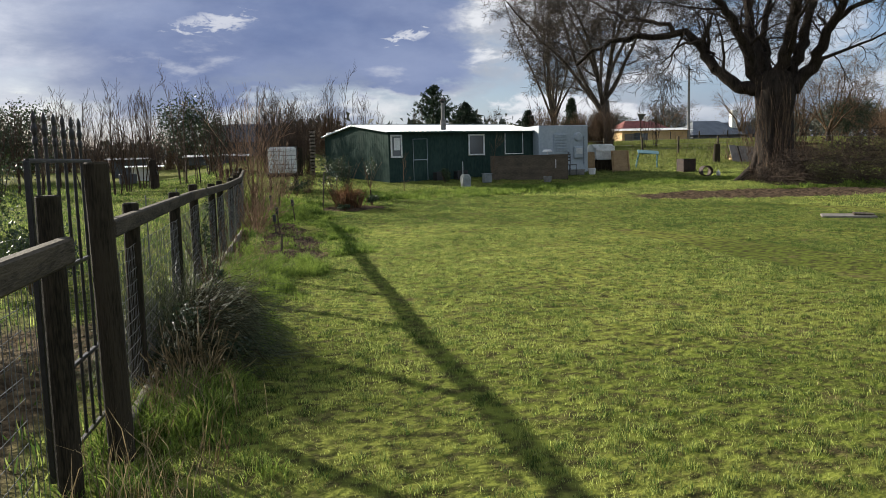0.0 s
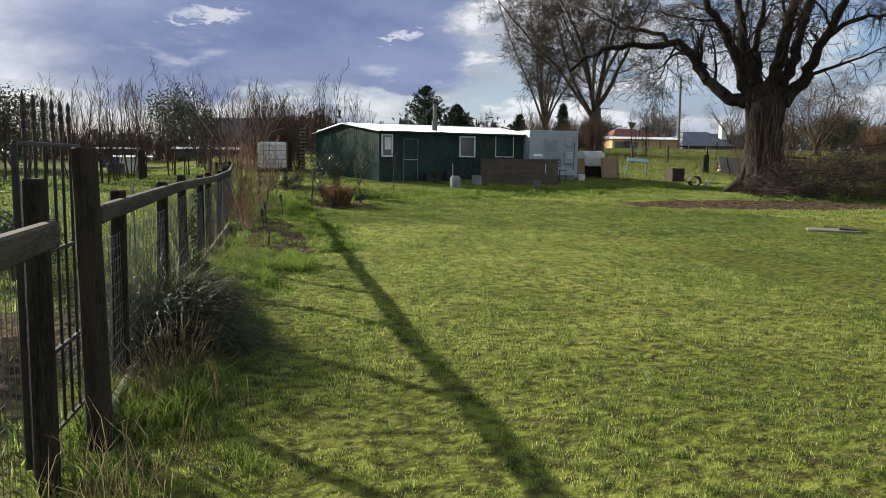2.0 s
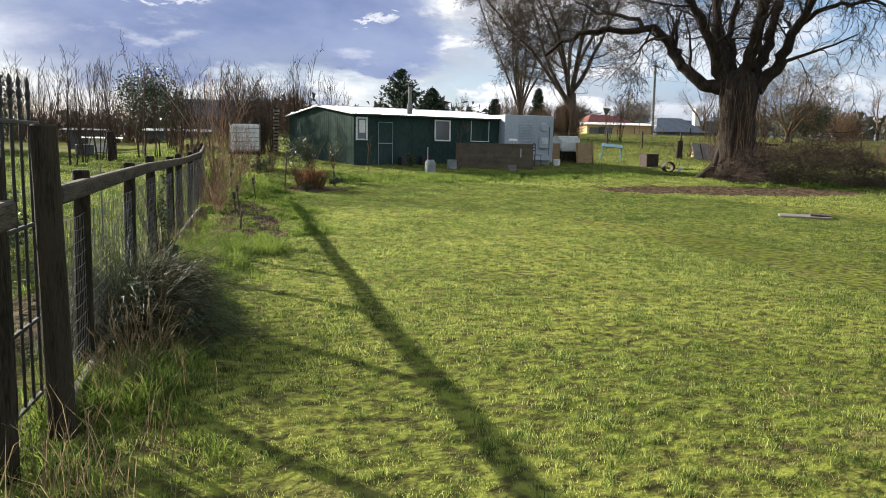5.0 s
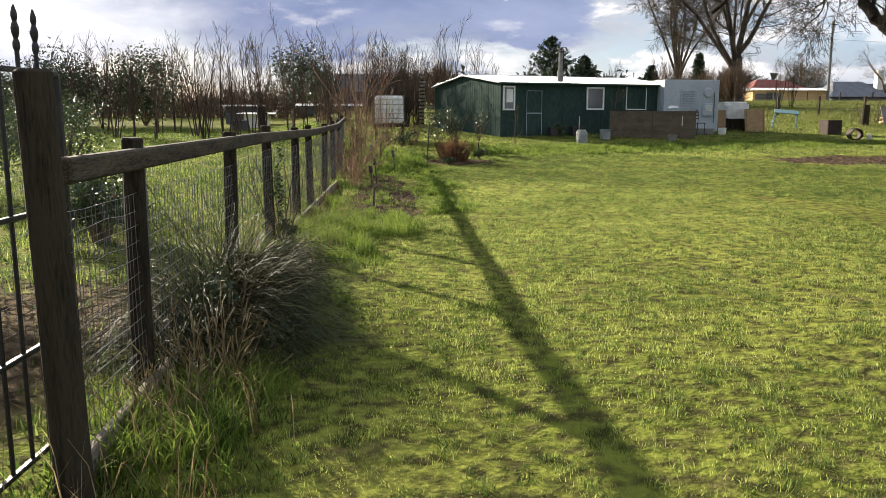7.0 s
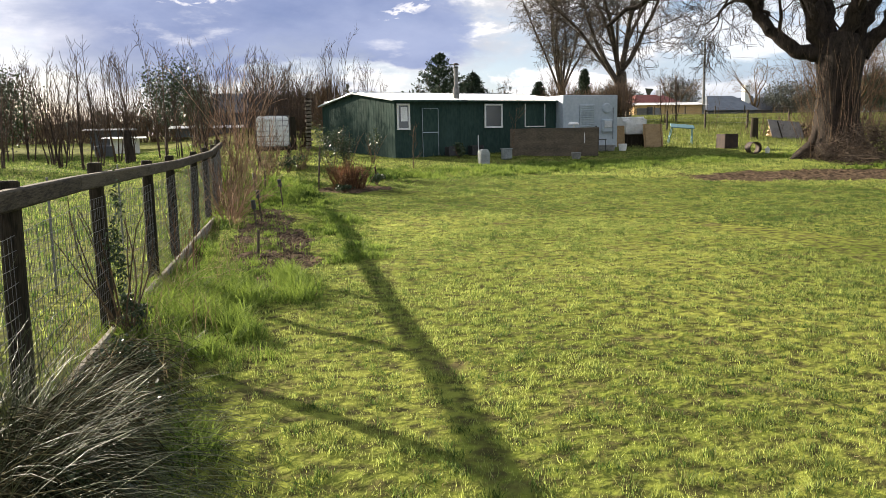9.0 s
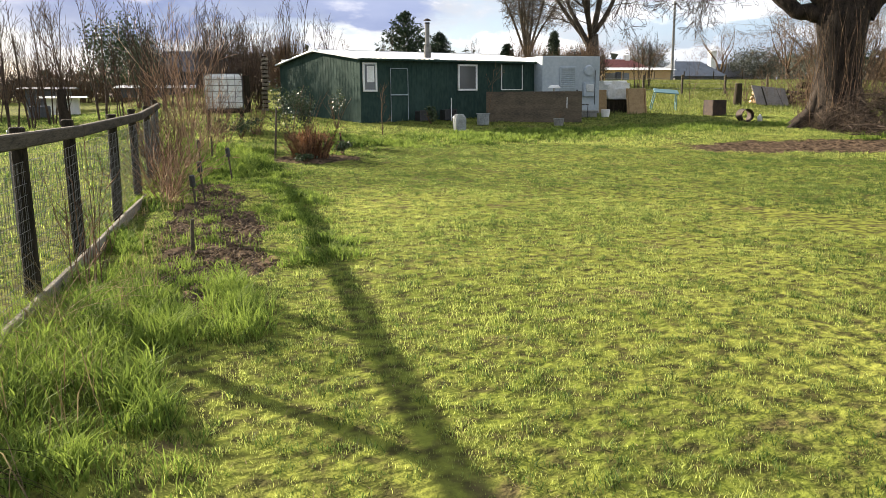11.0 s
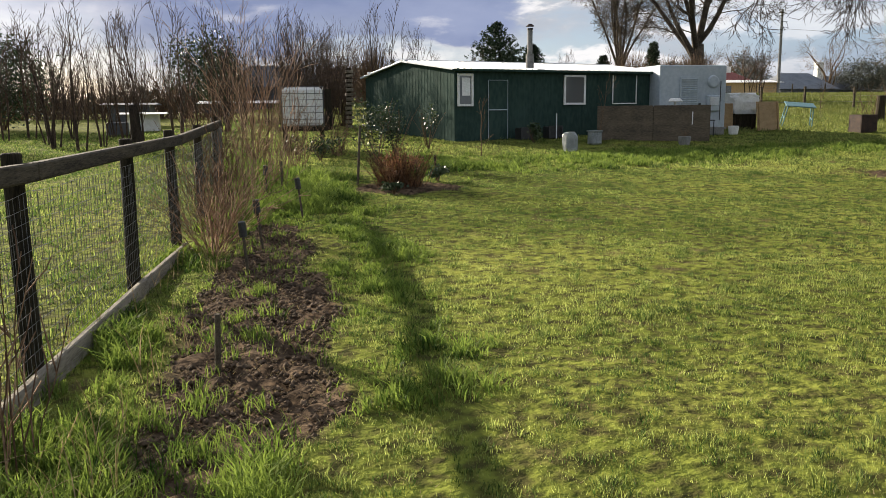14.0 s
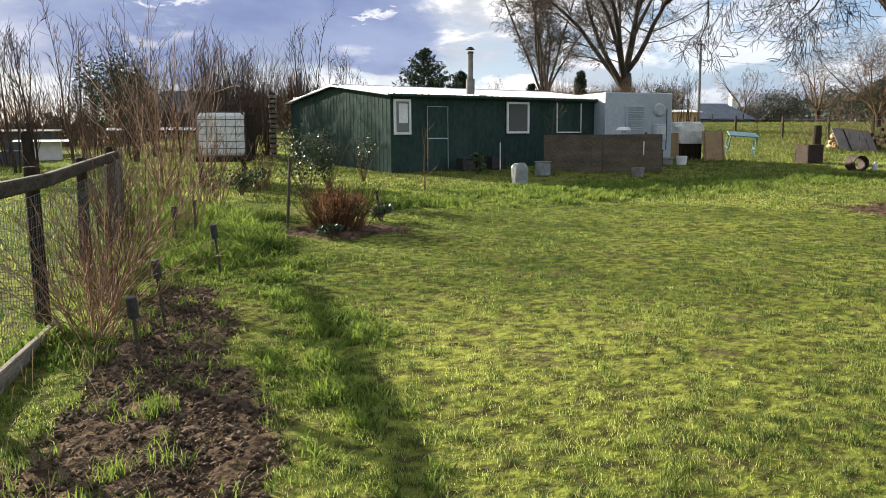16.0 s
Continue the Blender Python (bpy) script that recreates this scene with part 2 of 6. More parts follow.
LAWN = material("lawn_blades", (0.048, 0.086, 0.019), (0.370, 0.422, 0.114), 1.6, 0.6, 0.0, vary=0.32, spread=0.13, translucent=0.74, fine=5, gloss=0.30)
LUSH = material("lush_blades", (0.034, 0.074, 0.013), (0.21, 0.285, 0.055), 1.2, 0.7, 0.0, vary=0.22, translucent=0.50, fine=5, gloss=0.12)
GREYBARK = material("grey_bark", (0.040, 0.032, 0.025), (0.135, 0.108, 0.082), 2, 0.9, 0.3, vary=0.1, gloss=0.2)
SAPLING = material("sapling_bark", (0.030, 0.021, 0.016), (0.095, 0.064, 0.045), 2, 0.9, 0.3, vary=0.1, gloss=0.2)
STRAW = material("straw_blades", (0.20, 0.15, 0.06), (0.40, 0.32, 0.16), 3, 0.8, 0.0, vary=0.2, translucent=0.3)
ORANGE = material("render_wall", (0.50, 0.31, 0.13), (0.62, 0.42, 0.20), 1, 0.8, 0.1)
REDROOF = material("red_roof", (0.16, 0.035, 0.025), (0.26, 0.07, 0.05), 2, 0.7, 0.1)
GREYROOF = material("grey_roof", (0.10, 0.115, 0.13), (0.17, 0.19, 0.21), 1, 0.7, 0.05)
SLATE = material("dark_roof", (0.035, 0.04, 0.048), (0.075, 0.08, 0.09), 1, 0.6, 0.05)
CONCRETE = material("concrete", (0.12, 0.12, 0.11), (0.27, 0.26, 0.24), 5, 0.9, 0.3)
SHEET = material("grey_sheet", (0.11, 0.094, 0.078), (0.21, 0.185, 0.15), 2, 0.8, 0.2)
CUTWOOD = material("cut_wood", (0.30, 0.19, 0.10), (0.52, 0.36, 0.20), 5, 0.85, 0.3, vary=0.2)


def glass(name, tint):
    m = bpy.data.materials.new(name)
    m.use_nodes = True
    b = m.node_tree.nodes["Principled BSDF"]
    b.inputs["Base Color"].default_value = (*tint, 1)
    b.inputs["Roughness"].default_value = 0.06
    b.inputs["Specular IOR Level"].default_value = 0.8
    return m


PANE = glass("window_glass", (0.10, 0.11, 0.11))


# ---- mesh helpers ----
def link_mesh(name, verts, faces, mat, parent=None, label="", smooth=False):
    me = bpy.data.meshes.new(name)
    me.from_pydata([tuple(v) for v in verts], [], [tuple(f) for f in faces])
    me.materials.append(mat)
    if smooth:
        me.polygons.foreach_set("use_smooth", [True] * len(me.polygons))
    me.update()
    ob = new(name, me)
    if parent is not None:
        ob.parent = parent
    if label:
        ob["label"] = label
    return ob


def fast_mesh(name, verts, tris, mat, parent=None, label=""):
    """Many triangles from arrays."""
    me = bpy.data.meshes.new(name)
    verts, tris = np.asarray(verts, np.float32).reshape(-1, 3), np.asarray(tris, np.int32).reshape(-1, 3)
    me.vertices.add(len(verts))
    me.vertices.foreach_set("co", verts.ravel())
    me.loops.add(tris.size)
    me.loops.foreach_set("vertex_index", tris.ravel())
    me.polygons.add(len(tris))
    me.polygons.foreach_set("loop_start", np.arange(0, tris.size, 3, dtype=np.int32))
    me.update(calc_edges=True)
    me.materials.append(mat)
    ob = new(name, me)
    if parent is not None:
        ob.parent = parent
    if label:
        ob["label"] = label
    return ob


def part(name, bm, mat, parent, label=""):
    me = bpy.data.meshes.new(name)
    bm.to_mesh(me)
    bm.free()
    me.materials.append(mat)
    ob = new(name, me)
    if parent is not None:
        ob.parent = parent
    if label:
        ob["label"] = label
    return ob


def empty(name, place, label, category, group="", turn=0.0, kind=""):
    ob = new(name)
    ob.matrix_world = pose(*place, 0, 0, turn)
    ob.empty_display_size = 0.2
    return tagged(ob, label, category, group, kind)


def box(size, at=(0, 0, 0), bevel=0.006, rot=(0, 0, 0), bm=None):
    """A bevelled box with its centre at 'at'."""
    b = bmesh.new()
    bmesh.ops.create_cube(b, size=1)
    bmesh.ops.scale(b, vec=size, verts=b.verts)
    if bevel:
        bmesh.ops.bevel(b, geom=list(b.edges), offset=min(bevel, min(size) * 0.3), segments=1, affect="EDGES")
    bmesh.ops.transform(b, matrix=pose(*at, *rot), verts=b.verts)
    if bm is None:
        return b
    me = bpy.data.meshes.new("t")
    b.to_mesh(me)
    b.free()
    bm.from_mesh(me)
    bpy.data.meshes.remove(me)
    return bm


def cylinder(r1, r2, depth, at=(0, 0, 0), rot=(0, 0, 0), sides=14, bevel=0.004, bm=None):
    """A cone or cylinder whose base's centre is at 'at'."""
    b = bmesh.new()
    bmesh.ops.create_cone(b, cap_ends=True, segments=sides, radius1=r1, radius2=r2, depth=depth)
    if bevel:
        rim = [e for e in b.edges if abs(e.verts[0].co.z - e.verts[1].co.z) < 1e-6]
        bmesh.ops.bevel(b, geom=rim, offset=bevel, segments=1, affect="EDGES")
    bmesh.ops.translate(b, vec=(0, 0, depth / 2), verts=b.verts)
    bmesh.ops.transform(b, matrix=pose(*at, *rot), verts=b.verts)
    if bm is None:
        return b
    me = bpy.data.meshes.new("t")
    b.to_mesh(me)
    b.free()
    bm.from_mesh(me)
    bpy.data.meshes.remove(me)
    return bm


class Tubes:
    """Collects bent tubes as arrays of triangles."""

    def __init__(self):
        self.v, self.f, self.n = [], [], 0

    def add(self, pts, radii, sides=5):
        pts = np.asarray(pts, float)
        k = len(pts)
        t = np.gradient(pts, axis=0)
        t /= np.linalg.norm(t, axis=1, keepdims=True) + 1e-9
        ref = np.array([0.31, 0.17, 0.93]) if abs(t[0][2]) < 0.9 else np.array([0.95, 0.2, 0.1])
        a = np.cross(t, ref)
        a /= np.linalg.norm(a, axis=1, keepdims=True) + 1e-9
        b = np.cross(t, a)
        ang = np.arange(sides) * 2 * np.pi / sides
        ring = a[:, None] * np.cos(ang)[None, :, None] + b[:, None] * np.sin(ang)[None, :, None]
        v = pts[:, None] + ring * np.asarray(radii, float)[:, None, None]
        self.v.append(v.reshape(-1, 3))
        i = np.arange(k - 1)[:, None] * sides + np.arange(sides)[None]
        j = np.arange(k - 1)[:, None] * sides + (np.arange(sides)[None] + 1) % sides
        q = np.stack([i, j, j + sides, i + sides], -1).reshape(-1, 4) + self.n
        self.f.append(np.concatenate([q[:, [0, 1, 2]], q[:, [0, 2, 3]]]))
        self.n += k * sides

    def mesh(self, name, mat, parent=None, label=""):
        return fast_mesh(name, np.concatenate(self.v), np.concatenate(self.f), mat, parent, label)


# ---- ground ----
LATTICE = np.random.RandomState(9).uniform(0, 1, (256, 256))


def value_noise(x, y, size):
    """Smooth lattice noise from 0 to 1 with cells of the given size."""
    u, v = np.asarray(x) / size + 500.3, np.asarray(y) / size + 500.7
    i, j = np.floor(u).astype(int), np.floor(v).astype(int)
    p, q = u - i, v - j
    p, q = p * p * (3 - 2 * p), q * q * (3 - 2 * q)
    g = lambda m, n: LATTICE[m % 256, n % 256]
    return (g(i, j) * (1 - p) + g(i + 1, j) * p) * (1 - q) + (g(i, j + 1) * (1 - p) + g(i + 1, j + 1) * p) * q


def ground_z(x, y):
    yy = np.minimum(y, 75.0) + 0.02 * np.maximum(y - 75.0, 0)
    left = np.clip((-1.0 - np.asarray(x)) / 5.0, 0, 1)
    rise = 0.046 * (1 - 0.45 * left * left * (3 - 2 * left))
    z = rise * 2 * np.log1p(np.exp(np.clip((yy - 18) / 2, -30, 80)))
    bumps = 0.018 * np.sin(x * 1.3 + 0.7 * np.sin(y * 0.9)) * np.sin(y * 1.1 + 0.5) + 0.012 * np.sin(x * 2.9 + y * 1.7)
    lumps = 0.011 * (value_noise(x, y, 0.42) - 0.5) + 0.013 * (value_noise(x + 7, y + 3, 0.17) - 0.5)
    return z + bumps * 0.7 + lumps * np.exp(-np.maximum(y - 24, 0) / 8)


def gz(x, y):
    return float(ground_z(np.float64(x), np.float64(y)))


FENCE_LINE = ((-6.0, -0.95), (3.0, -0.84), (4.3, -0.79), (9.0, -0.76), (13.0, -0.62), (16.0, -0.54), (18.0, -0.46), (19.5, -0.48), (21.0, -0.50), (24.0, -0.75), (27.5, -1.30))


def fence_x(y):
    return float(np.interp(y, [p[0] for p in FENCE_LINE], [p[1] for p in FENCE_LINE]))


def spaced(*runs):
    out = []
    for a, b, n in runs:
        out += list(np.linspace(a, b, n, endpoint=False))
    return np.array(out + [runs[-1][1]])


def soil_mask(x, y):
    """1 on the dug bed beside the fence and on the bare patch by the tree."""
    n = 0.25 * np.sin(x * 5.1 + y * 2.3) + 0.2 * np.sin(y * 4.3 - x * 3.1) + 1.1 * (value_noise(x, y, 0.35) - 0.5)
    mid = np.interp(y, [10.5, 12.5, 14, 17.5, 19.5], [0.18, 0.36, 0.38, 0.32, 0.28])
    half = np.interp(y, [10.6, 11.6, 12.6, 14, 16, 18, 19.3], [0.0, 0.22, 0.56, 0.60, 0.54, 0.40, 0.0])
    bed = np.clip((half - np.abs(x - mid) + 0.16 * n) / 0.12, 0, 1)
    u, v = (x - 15.2) / 4.9, (y - 21.5 - 0.10 * (15 - x)) / 1.55
    patch = np.clip((1.0 - np.sqrt(u * u + v * v) + 0.12 * n) / 0.1, 0, 1)
    w, q = (x - 2.35) / 0.95, (y - 21.9) / 0.75
    fern = np.clip((1.0 - np.sqrt(w * w + q * q) + 0.15 * n) / 0.15, 0, 1)
    yard = np.clip((-1.15 - x + 0.2 * n) / 0.3, 0, 1) * np.clip((8.6 - y + 0.5 * n) / 0.8, 0, 1)
    return np.maximum.reduce([bed, patch, fern, 0.92 * yard])


def build_ground():
    xs = spaced((-900, -120, 12), (-120, -20, 20), (-20, -3, 34), (-3, 8, 130), (8, 24, 90), (24, 60, 30), (60, 160, 20), (160, 900, 12))
    ys = spaced((-300, -20, 12), (-20, 0, 20), (0, 27, 250), (27, 45, 50), (45, 160, 60), (160, 1500, 20))
    X, Y = np.meshgrid(xs, ys)
    soil = soil_mask(X, Y)
    near = np.exp(-((np.maximum(np.abs(X - 5) - 12, 0)) / 5) ** 2)
    rough = np.random.RandomState(4).normal(0, 1, X.shape)
    Z = ground_z(X, Y) + soil * near * (0.022 * rough - 0.015)
    v = np.stack([X, Y, Z], -1).reshape(-1, 3)
    h, w = X.shape
    i = (np.arange(h - 1)[:, None] * w + np.arange(w - 1)[None]).ravel()
    f = np.stack([i, i + 1, i + 1 + w, i + w], -1)
    me = bpy.data.meshes.new("ground")
    me.from_pydata(v.tolist(), [], f.tolist())
    me.polygons.foreach_set("use_smooth", [True] * len(me.polygons))
    a = me.attributes.new("soil", "FLOAT", "POINT")
    a.data.foreach_set("value", soil.ravel().astype(np.float32))
    me.materials.append(ground_material())
    return tagged(new("ground", me), "uneven winter lawn and paddock with bare soil", "ground", kind="structure")


def ground_material():
    m = bpy.data.materials.new("ground")
    m.use_nodes = True
    nt = m.node_tree
    N, L = nt.nodes.new, nt.links.new
    b = nt.nodes["Principled BSDF"]
    tc = N("ShaderNodeTexCoord")

    def nz(s, d=5):
        n = N("ShaderNodeTexNoise")
        n.inputs["Scale"].default_value, n.inputs["Detail"].default_value = s, d
        L(tc.outputs["Object"], n.inputs["Vector"])
        return n.outputs["Fac"]

    def rng(v, lo, hi):
        n = N("ShaderNodeMapRange")
        L(v, n.inputs[0])
        n.inputs[1].default_value, n.inputs[2].default_value = lo, hi
        return n.outputs[0]

    def mix(f, a, c):
        n = N("ShaderNodeMix")
        n.data_type = "RGBA"
        L(f, n.inputs[0])
        for k, q in ((6, a), (7, c)):
            if isinstance(q, tuple):
                n.inputs[k].default_value = (*q, 1)
            else:
                L(q, n.inputs[k])
        return n.outputs[2]

    turf = mix(rng(nz(0.35), 0.35, 0.65), (0.115, 0.145, 0.024), (0.235, 0.250, 0.050))
    turf = mix(rng(nz(9.0, 8), 0.38, 0.60), (0.060, 0.058, 0.020), turf)
    turf = mix(rng(nz(1.7, 7), 0.60, 0.74), turf, (0.12, 0.092, 0.045))
    earth = mix(rng(nz(9.0, 8), 0.35, 0.68), (0.030, 0.021, 0.014), (0.155, 0.108, 0.070))
    at = N("ShaderNodeAttribute")
    at.attribute_name = "soil"
    L(mix(at.outputs["Fac"], turf, earth), b.inputs["Base Color"])
    b.inputs["Roughness"].default_value, b.inputs["Specular IOR Level"].default_value = 1.0, 0.02
    bp = N("ShaderNodeBump")
    bp.inputs["Strength"].default_value, bp.inputs["Distance"].default_value = 1.0, 0.05
    L(nz(14.0, 8), bp.inputs["Height"])
    L(bp.outputs[0], b.inputs["Normal"])
    return m


ground = build_ground()

# ---- fence ----
POST_YS = (5.33, 7.68, 9.65, 11.6, 13.25, 15.45, 17.2, 19.05, 21.2, 23.4, 25.6)
RAIL_Z = 1.24


def rail_z(y):
    return float(np.interp(y, [5, 9, 13, 16, 21.2, 22, 27], [1.23, 1.21, 1.17, 1.16, 1.15, 0.95, 0.9]))



def post_mesh(w, d, h):
    return box((w, d, h), (0, 0, h / 2), 0.012)


def netting(name, xy, z0, z1, parent, rows, step, r, mat=None, sag=0.0):
    """Welded wire between z0 and z1 along the points xy."""
    tubes = Tubes()
    xy = np.asarray(xy, float)
    seg = np.r_[0, np.cumsum(np.linalg.norm(np.diff(xy, axis=0), axis=1))]
    rng = np.random.RandomState(3)
    n = int(seg[-1] / step)
    at = np.linspace(0, seg[-1], n)
    px, py = np.interp(at, seg, xy[:, 0]), np.interp(at, seg, xy[:, 1])
    base = ground_z(px, py)
    for k in range(rows):
        z = z0 + (z1 - z0) * k / (rows - 1)
        q = slice(None, None, 4)
        wave = sag * np.sin(at * 2.1 + k) + rng.normal(0, 0.004, n)
        tubes.add(np.stack([px + wave * 0.5, py, base + z + wave], 1)[q], np.full(len(px[q]), r), 3)
    for i in range(n):
        d = rng.normal(0, 0.004)
        tubes.add([(px[i], py[i], base[i] + z0), (px[i] + d, py[i] + d, base[i] + z1 + sag * math.sin(at[i] * 2.1 + rows - 1))], [r, r], 3)
    return tubes.mesh(name, mat or WIRE, parent)


def build_fence():
    f = empty("paddock_fence", (0, 0, 0), "weathered post and rail fence with wire mesh", "fence")
    rng = random.Random(2)
    for y in POST_YS:
        h = rail_z(y) + 0.10
        p = part("post", cylinder(0.054, 0.049, h, (0, 0, -0.05), sides=16, bevel=0.008), POST, f)
        p.matrix_basis = pose(fence_x(y) - (0.066 if y < 12 else 0.09), y, gz(fence_x(y), y), rng.uniform(-1.2, 1.2), rng.uniform(-1.2, 1.2), rng.uniform(-4, 4))
    ends = [4.36, 8.8, 13.25, 17.2, 21.2]
    for a, b in zip(ends, ends[1:]):
        xa, xb = fence_x(a), fence_x(b)
        n = math.dist((xa, a), (xb, b))
        za, zb = gz(xa, a) + rail_z(a), gz(xb, b) + rail_z(b)
        r = part("rail", box((0.062, n - 0.004, 0.095), (0, 0, 0), 0.010), WOOD, f)
        r.matrix_basis = pose((xa + xb) / 2, (a + b) / 2, (za + zb) / 2 - 0.0475, math.degrees(math.atan2(zb - za, n)), 0, -math.degrees(math.atan2(xb - xa, b - a)))
    boards = [4.36, 5.33, 7.68, 9.65, 11.6, 13.25, 15.45, 17.2]
    for a, b in zip(boards, boards[1:]):
        xa, xb = fence_x(a), fence_x(b)
        n = math.dist((xa, a), (xb, b))
        r = part("kickboard", box((0.045, n - 0.01, 0.14), (0, 0, -0.015), 0.008), PALEWOOD, f)
        r.matrix_basis = pose((xa + xb) / 2, (a + b) / 2, 0.085, 0, 0, -math.degrees(math.atan2(xb - xa, b - a)))
    netting("wire_mesh", [(fence_x(y) - 0.028, y) for y in np.arange(4.4, 25.6, 0.5)], 0.14, 1.02, f, 13, 0.055, 0.0016)


def build_gate_posts():
    g = empty("gate_post", (-0.785, 4.24, 0), "round mossy timber gate post", "post")
    part("shaft", cylinder(0.066, 0.060, 1.57, (0, 0, -0.04), (0.6, -0.8, 0), 20, 0.010), POST, g)
    n = empty("near_fence", (0, 0, 0), "weathered rail fence panel with wire mesh beside the gate", "fence")
    for x, y in ((-0.915, 3.72), (-1.0, 1.2), (-1.02, -1.0)):
        p = part("post", cylinder(0.056, 0.051, 1.44, (0, 0, -0.05), sides=16, bevel=0.008), POST, n)
        p.matrix_basis = pose(x, y, 0)
    for a, b in ((1.2, 3.58), (-1.6, 1.19)):
        r = part("rail", box((0.062, b - a, 0.11), (0, 0, 0), 0.010), WOOD, n)
        r.matrix_basis = pose((fence_x(a) + fence_x(b)) / 2, (a + b) / 2, RAIL_Z - 0.075, 0, 0, -math.degrees(math.atan2(fence_x(b) - fence_x(a), b - a)))
    netting("wire_mesh", [(fence_x(y) - 0.03, y) for y in np.arange(-1.6, 3.45, 0.4)], 0.05, 1.08, n, 14, 0.06, 0.0018)


def finial(y):
    """A turned spear point, one closed lathe mesh."""
    bm = bmesh.new()
    prof = ((0.007, 1.590), (0.013, 1.605), (0.013, 1.62), (0.008, 1.632), (0.014, 1.65), (0.015, 1.665), (0.008, 1.685), (0.012, 1.70), (0.011, 1.712), (0.003, 1.735))
    rings = [[bm.verts.new((r * math.cos(q * math.pi / 4), y + r * math.sin(q * math.pi / 4), 1.507 + (z - 1.507) * 1.14)) for q in range(8)] for r, z in prof]
    for lo, hi in zip(rings, rings[1:]):
        for q in range(8):
            bm.faces.new((lo[q], lo[(q + 1) % 8], hi[(q + 1) % 8], hi[q]))
    bm.faces.new(rings[-1])
    bm.faces.new(rings[0][::-1])
    return bm


def build_gate():
    g = empty("iron_gate", (-1.005, 3.80, 0), "black wrought iron gate with spear finials", "gate", turn=-3.5)
    w = 0.98
    for y in (0.0, w):
        part("stile", box((0.026, 0.026, 1.46), (0, y, 0.81), 0.003), IRON, g)
    for z in (0.12, 0.52, 1.02, 1.54):
        part("crossbar", box((0.022, w, 0.020), (0, w / 2, z), 0.003), IRON, g)
    for k in range(6):
        y = w * (k + 1) / 7 - 0.01
        bar = part("bar", cylinder(0.0085, 0.0085, 1.49, (0, y, 0.12), sides=8, bevel=0), IRON, g)
        part("finial", finial(y), IRON, bar)
    part("latch", box((0.04, 0.08, 0.03), (0.02, w - 0.06, 0.95), 0.004), IRON, g)


build_fence()
build_gate_posts()
build_gate()

# ---- shed ----
SHED = Vector((4.73, 30.63, 0.42))
SHED_TURN = 19.5
LEN, WID, EAVE, RIDGE = 7.7, 6.0, 2.10, 2.46


def corrugated(w, h, pitch, depth, fn=None):
    """A sheet in x and z with ribs along z, facing -y."""
    n = int(w / pitch)
    v, f = [], []
    prof = ((0, 0), (0.60, 0), (0.68, -depth), (0.92, -depth), (1.0, 0))
    xs = [(k + a) * w / n for k in range(n) for a, _ in prof[:-1]] + [w]
    ds = [d for k in range(n) for _, d in prof[:-1]] + [0]
    for x, d in zip(xs, ds):
        top = fn(x) if fn else h
        v += [(x, d, 0), (x, d, top)]
    for i in range(len(xs) - 1):
        f.append((2 * i, 2 * i + 2, 2 * i + 3, 2 * i + 1))
    return v, f


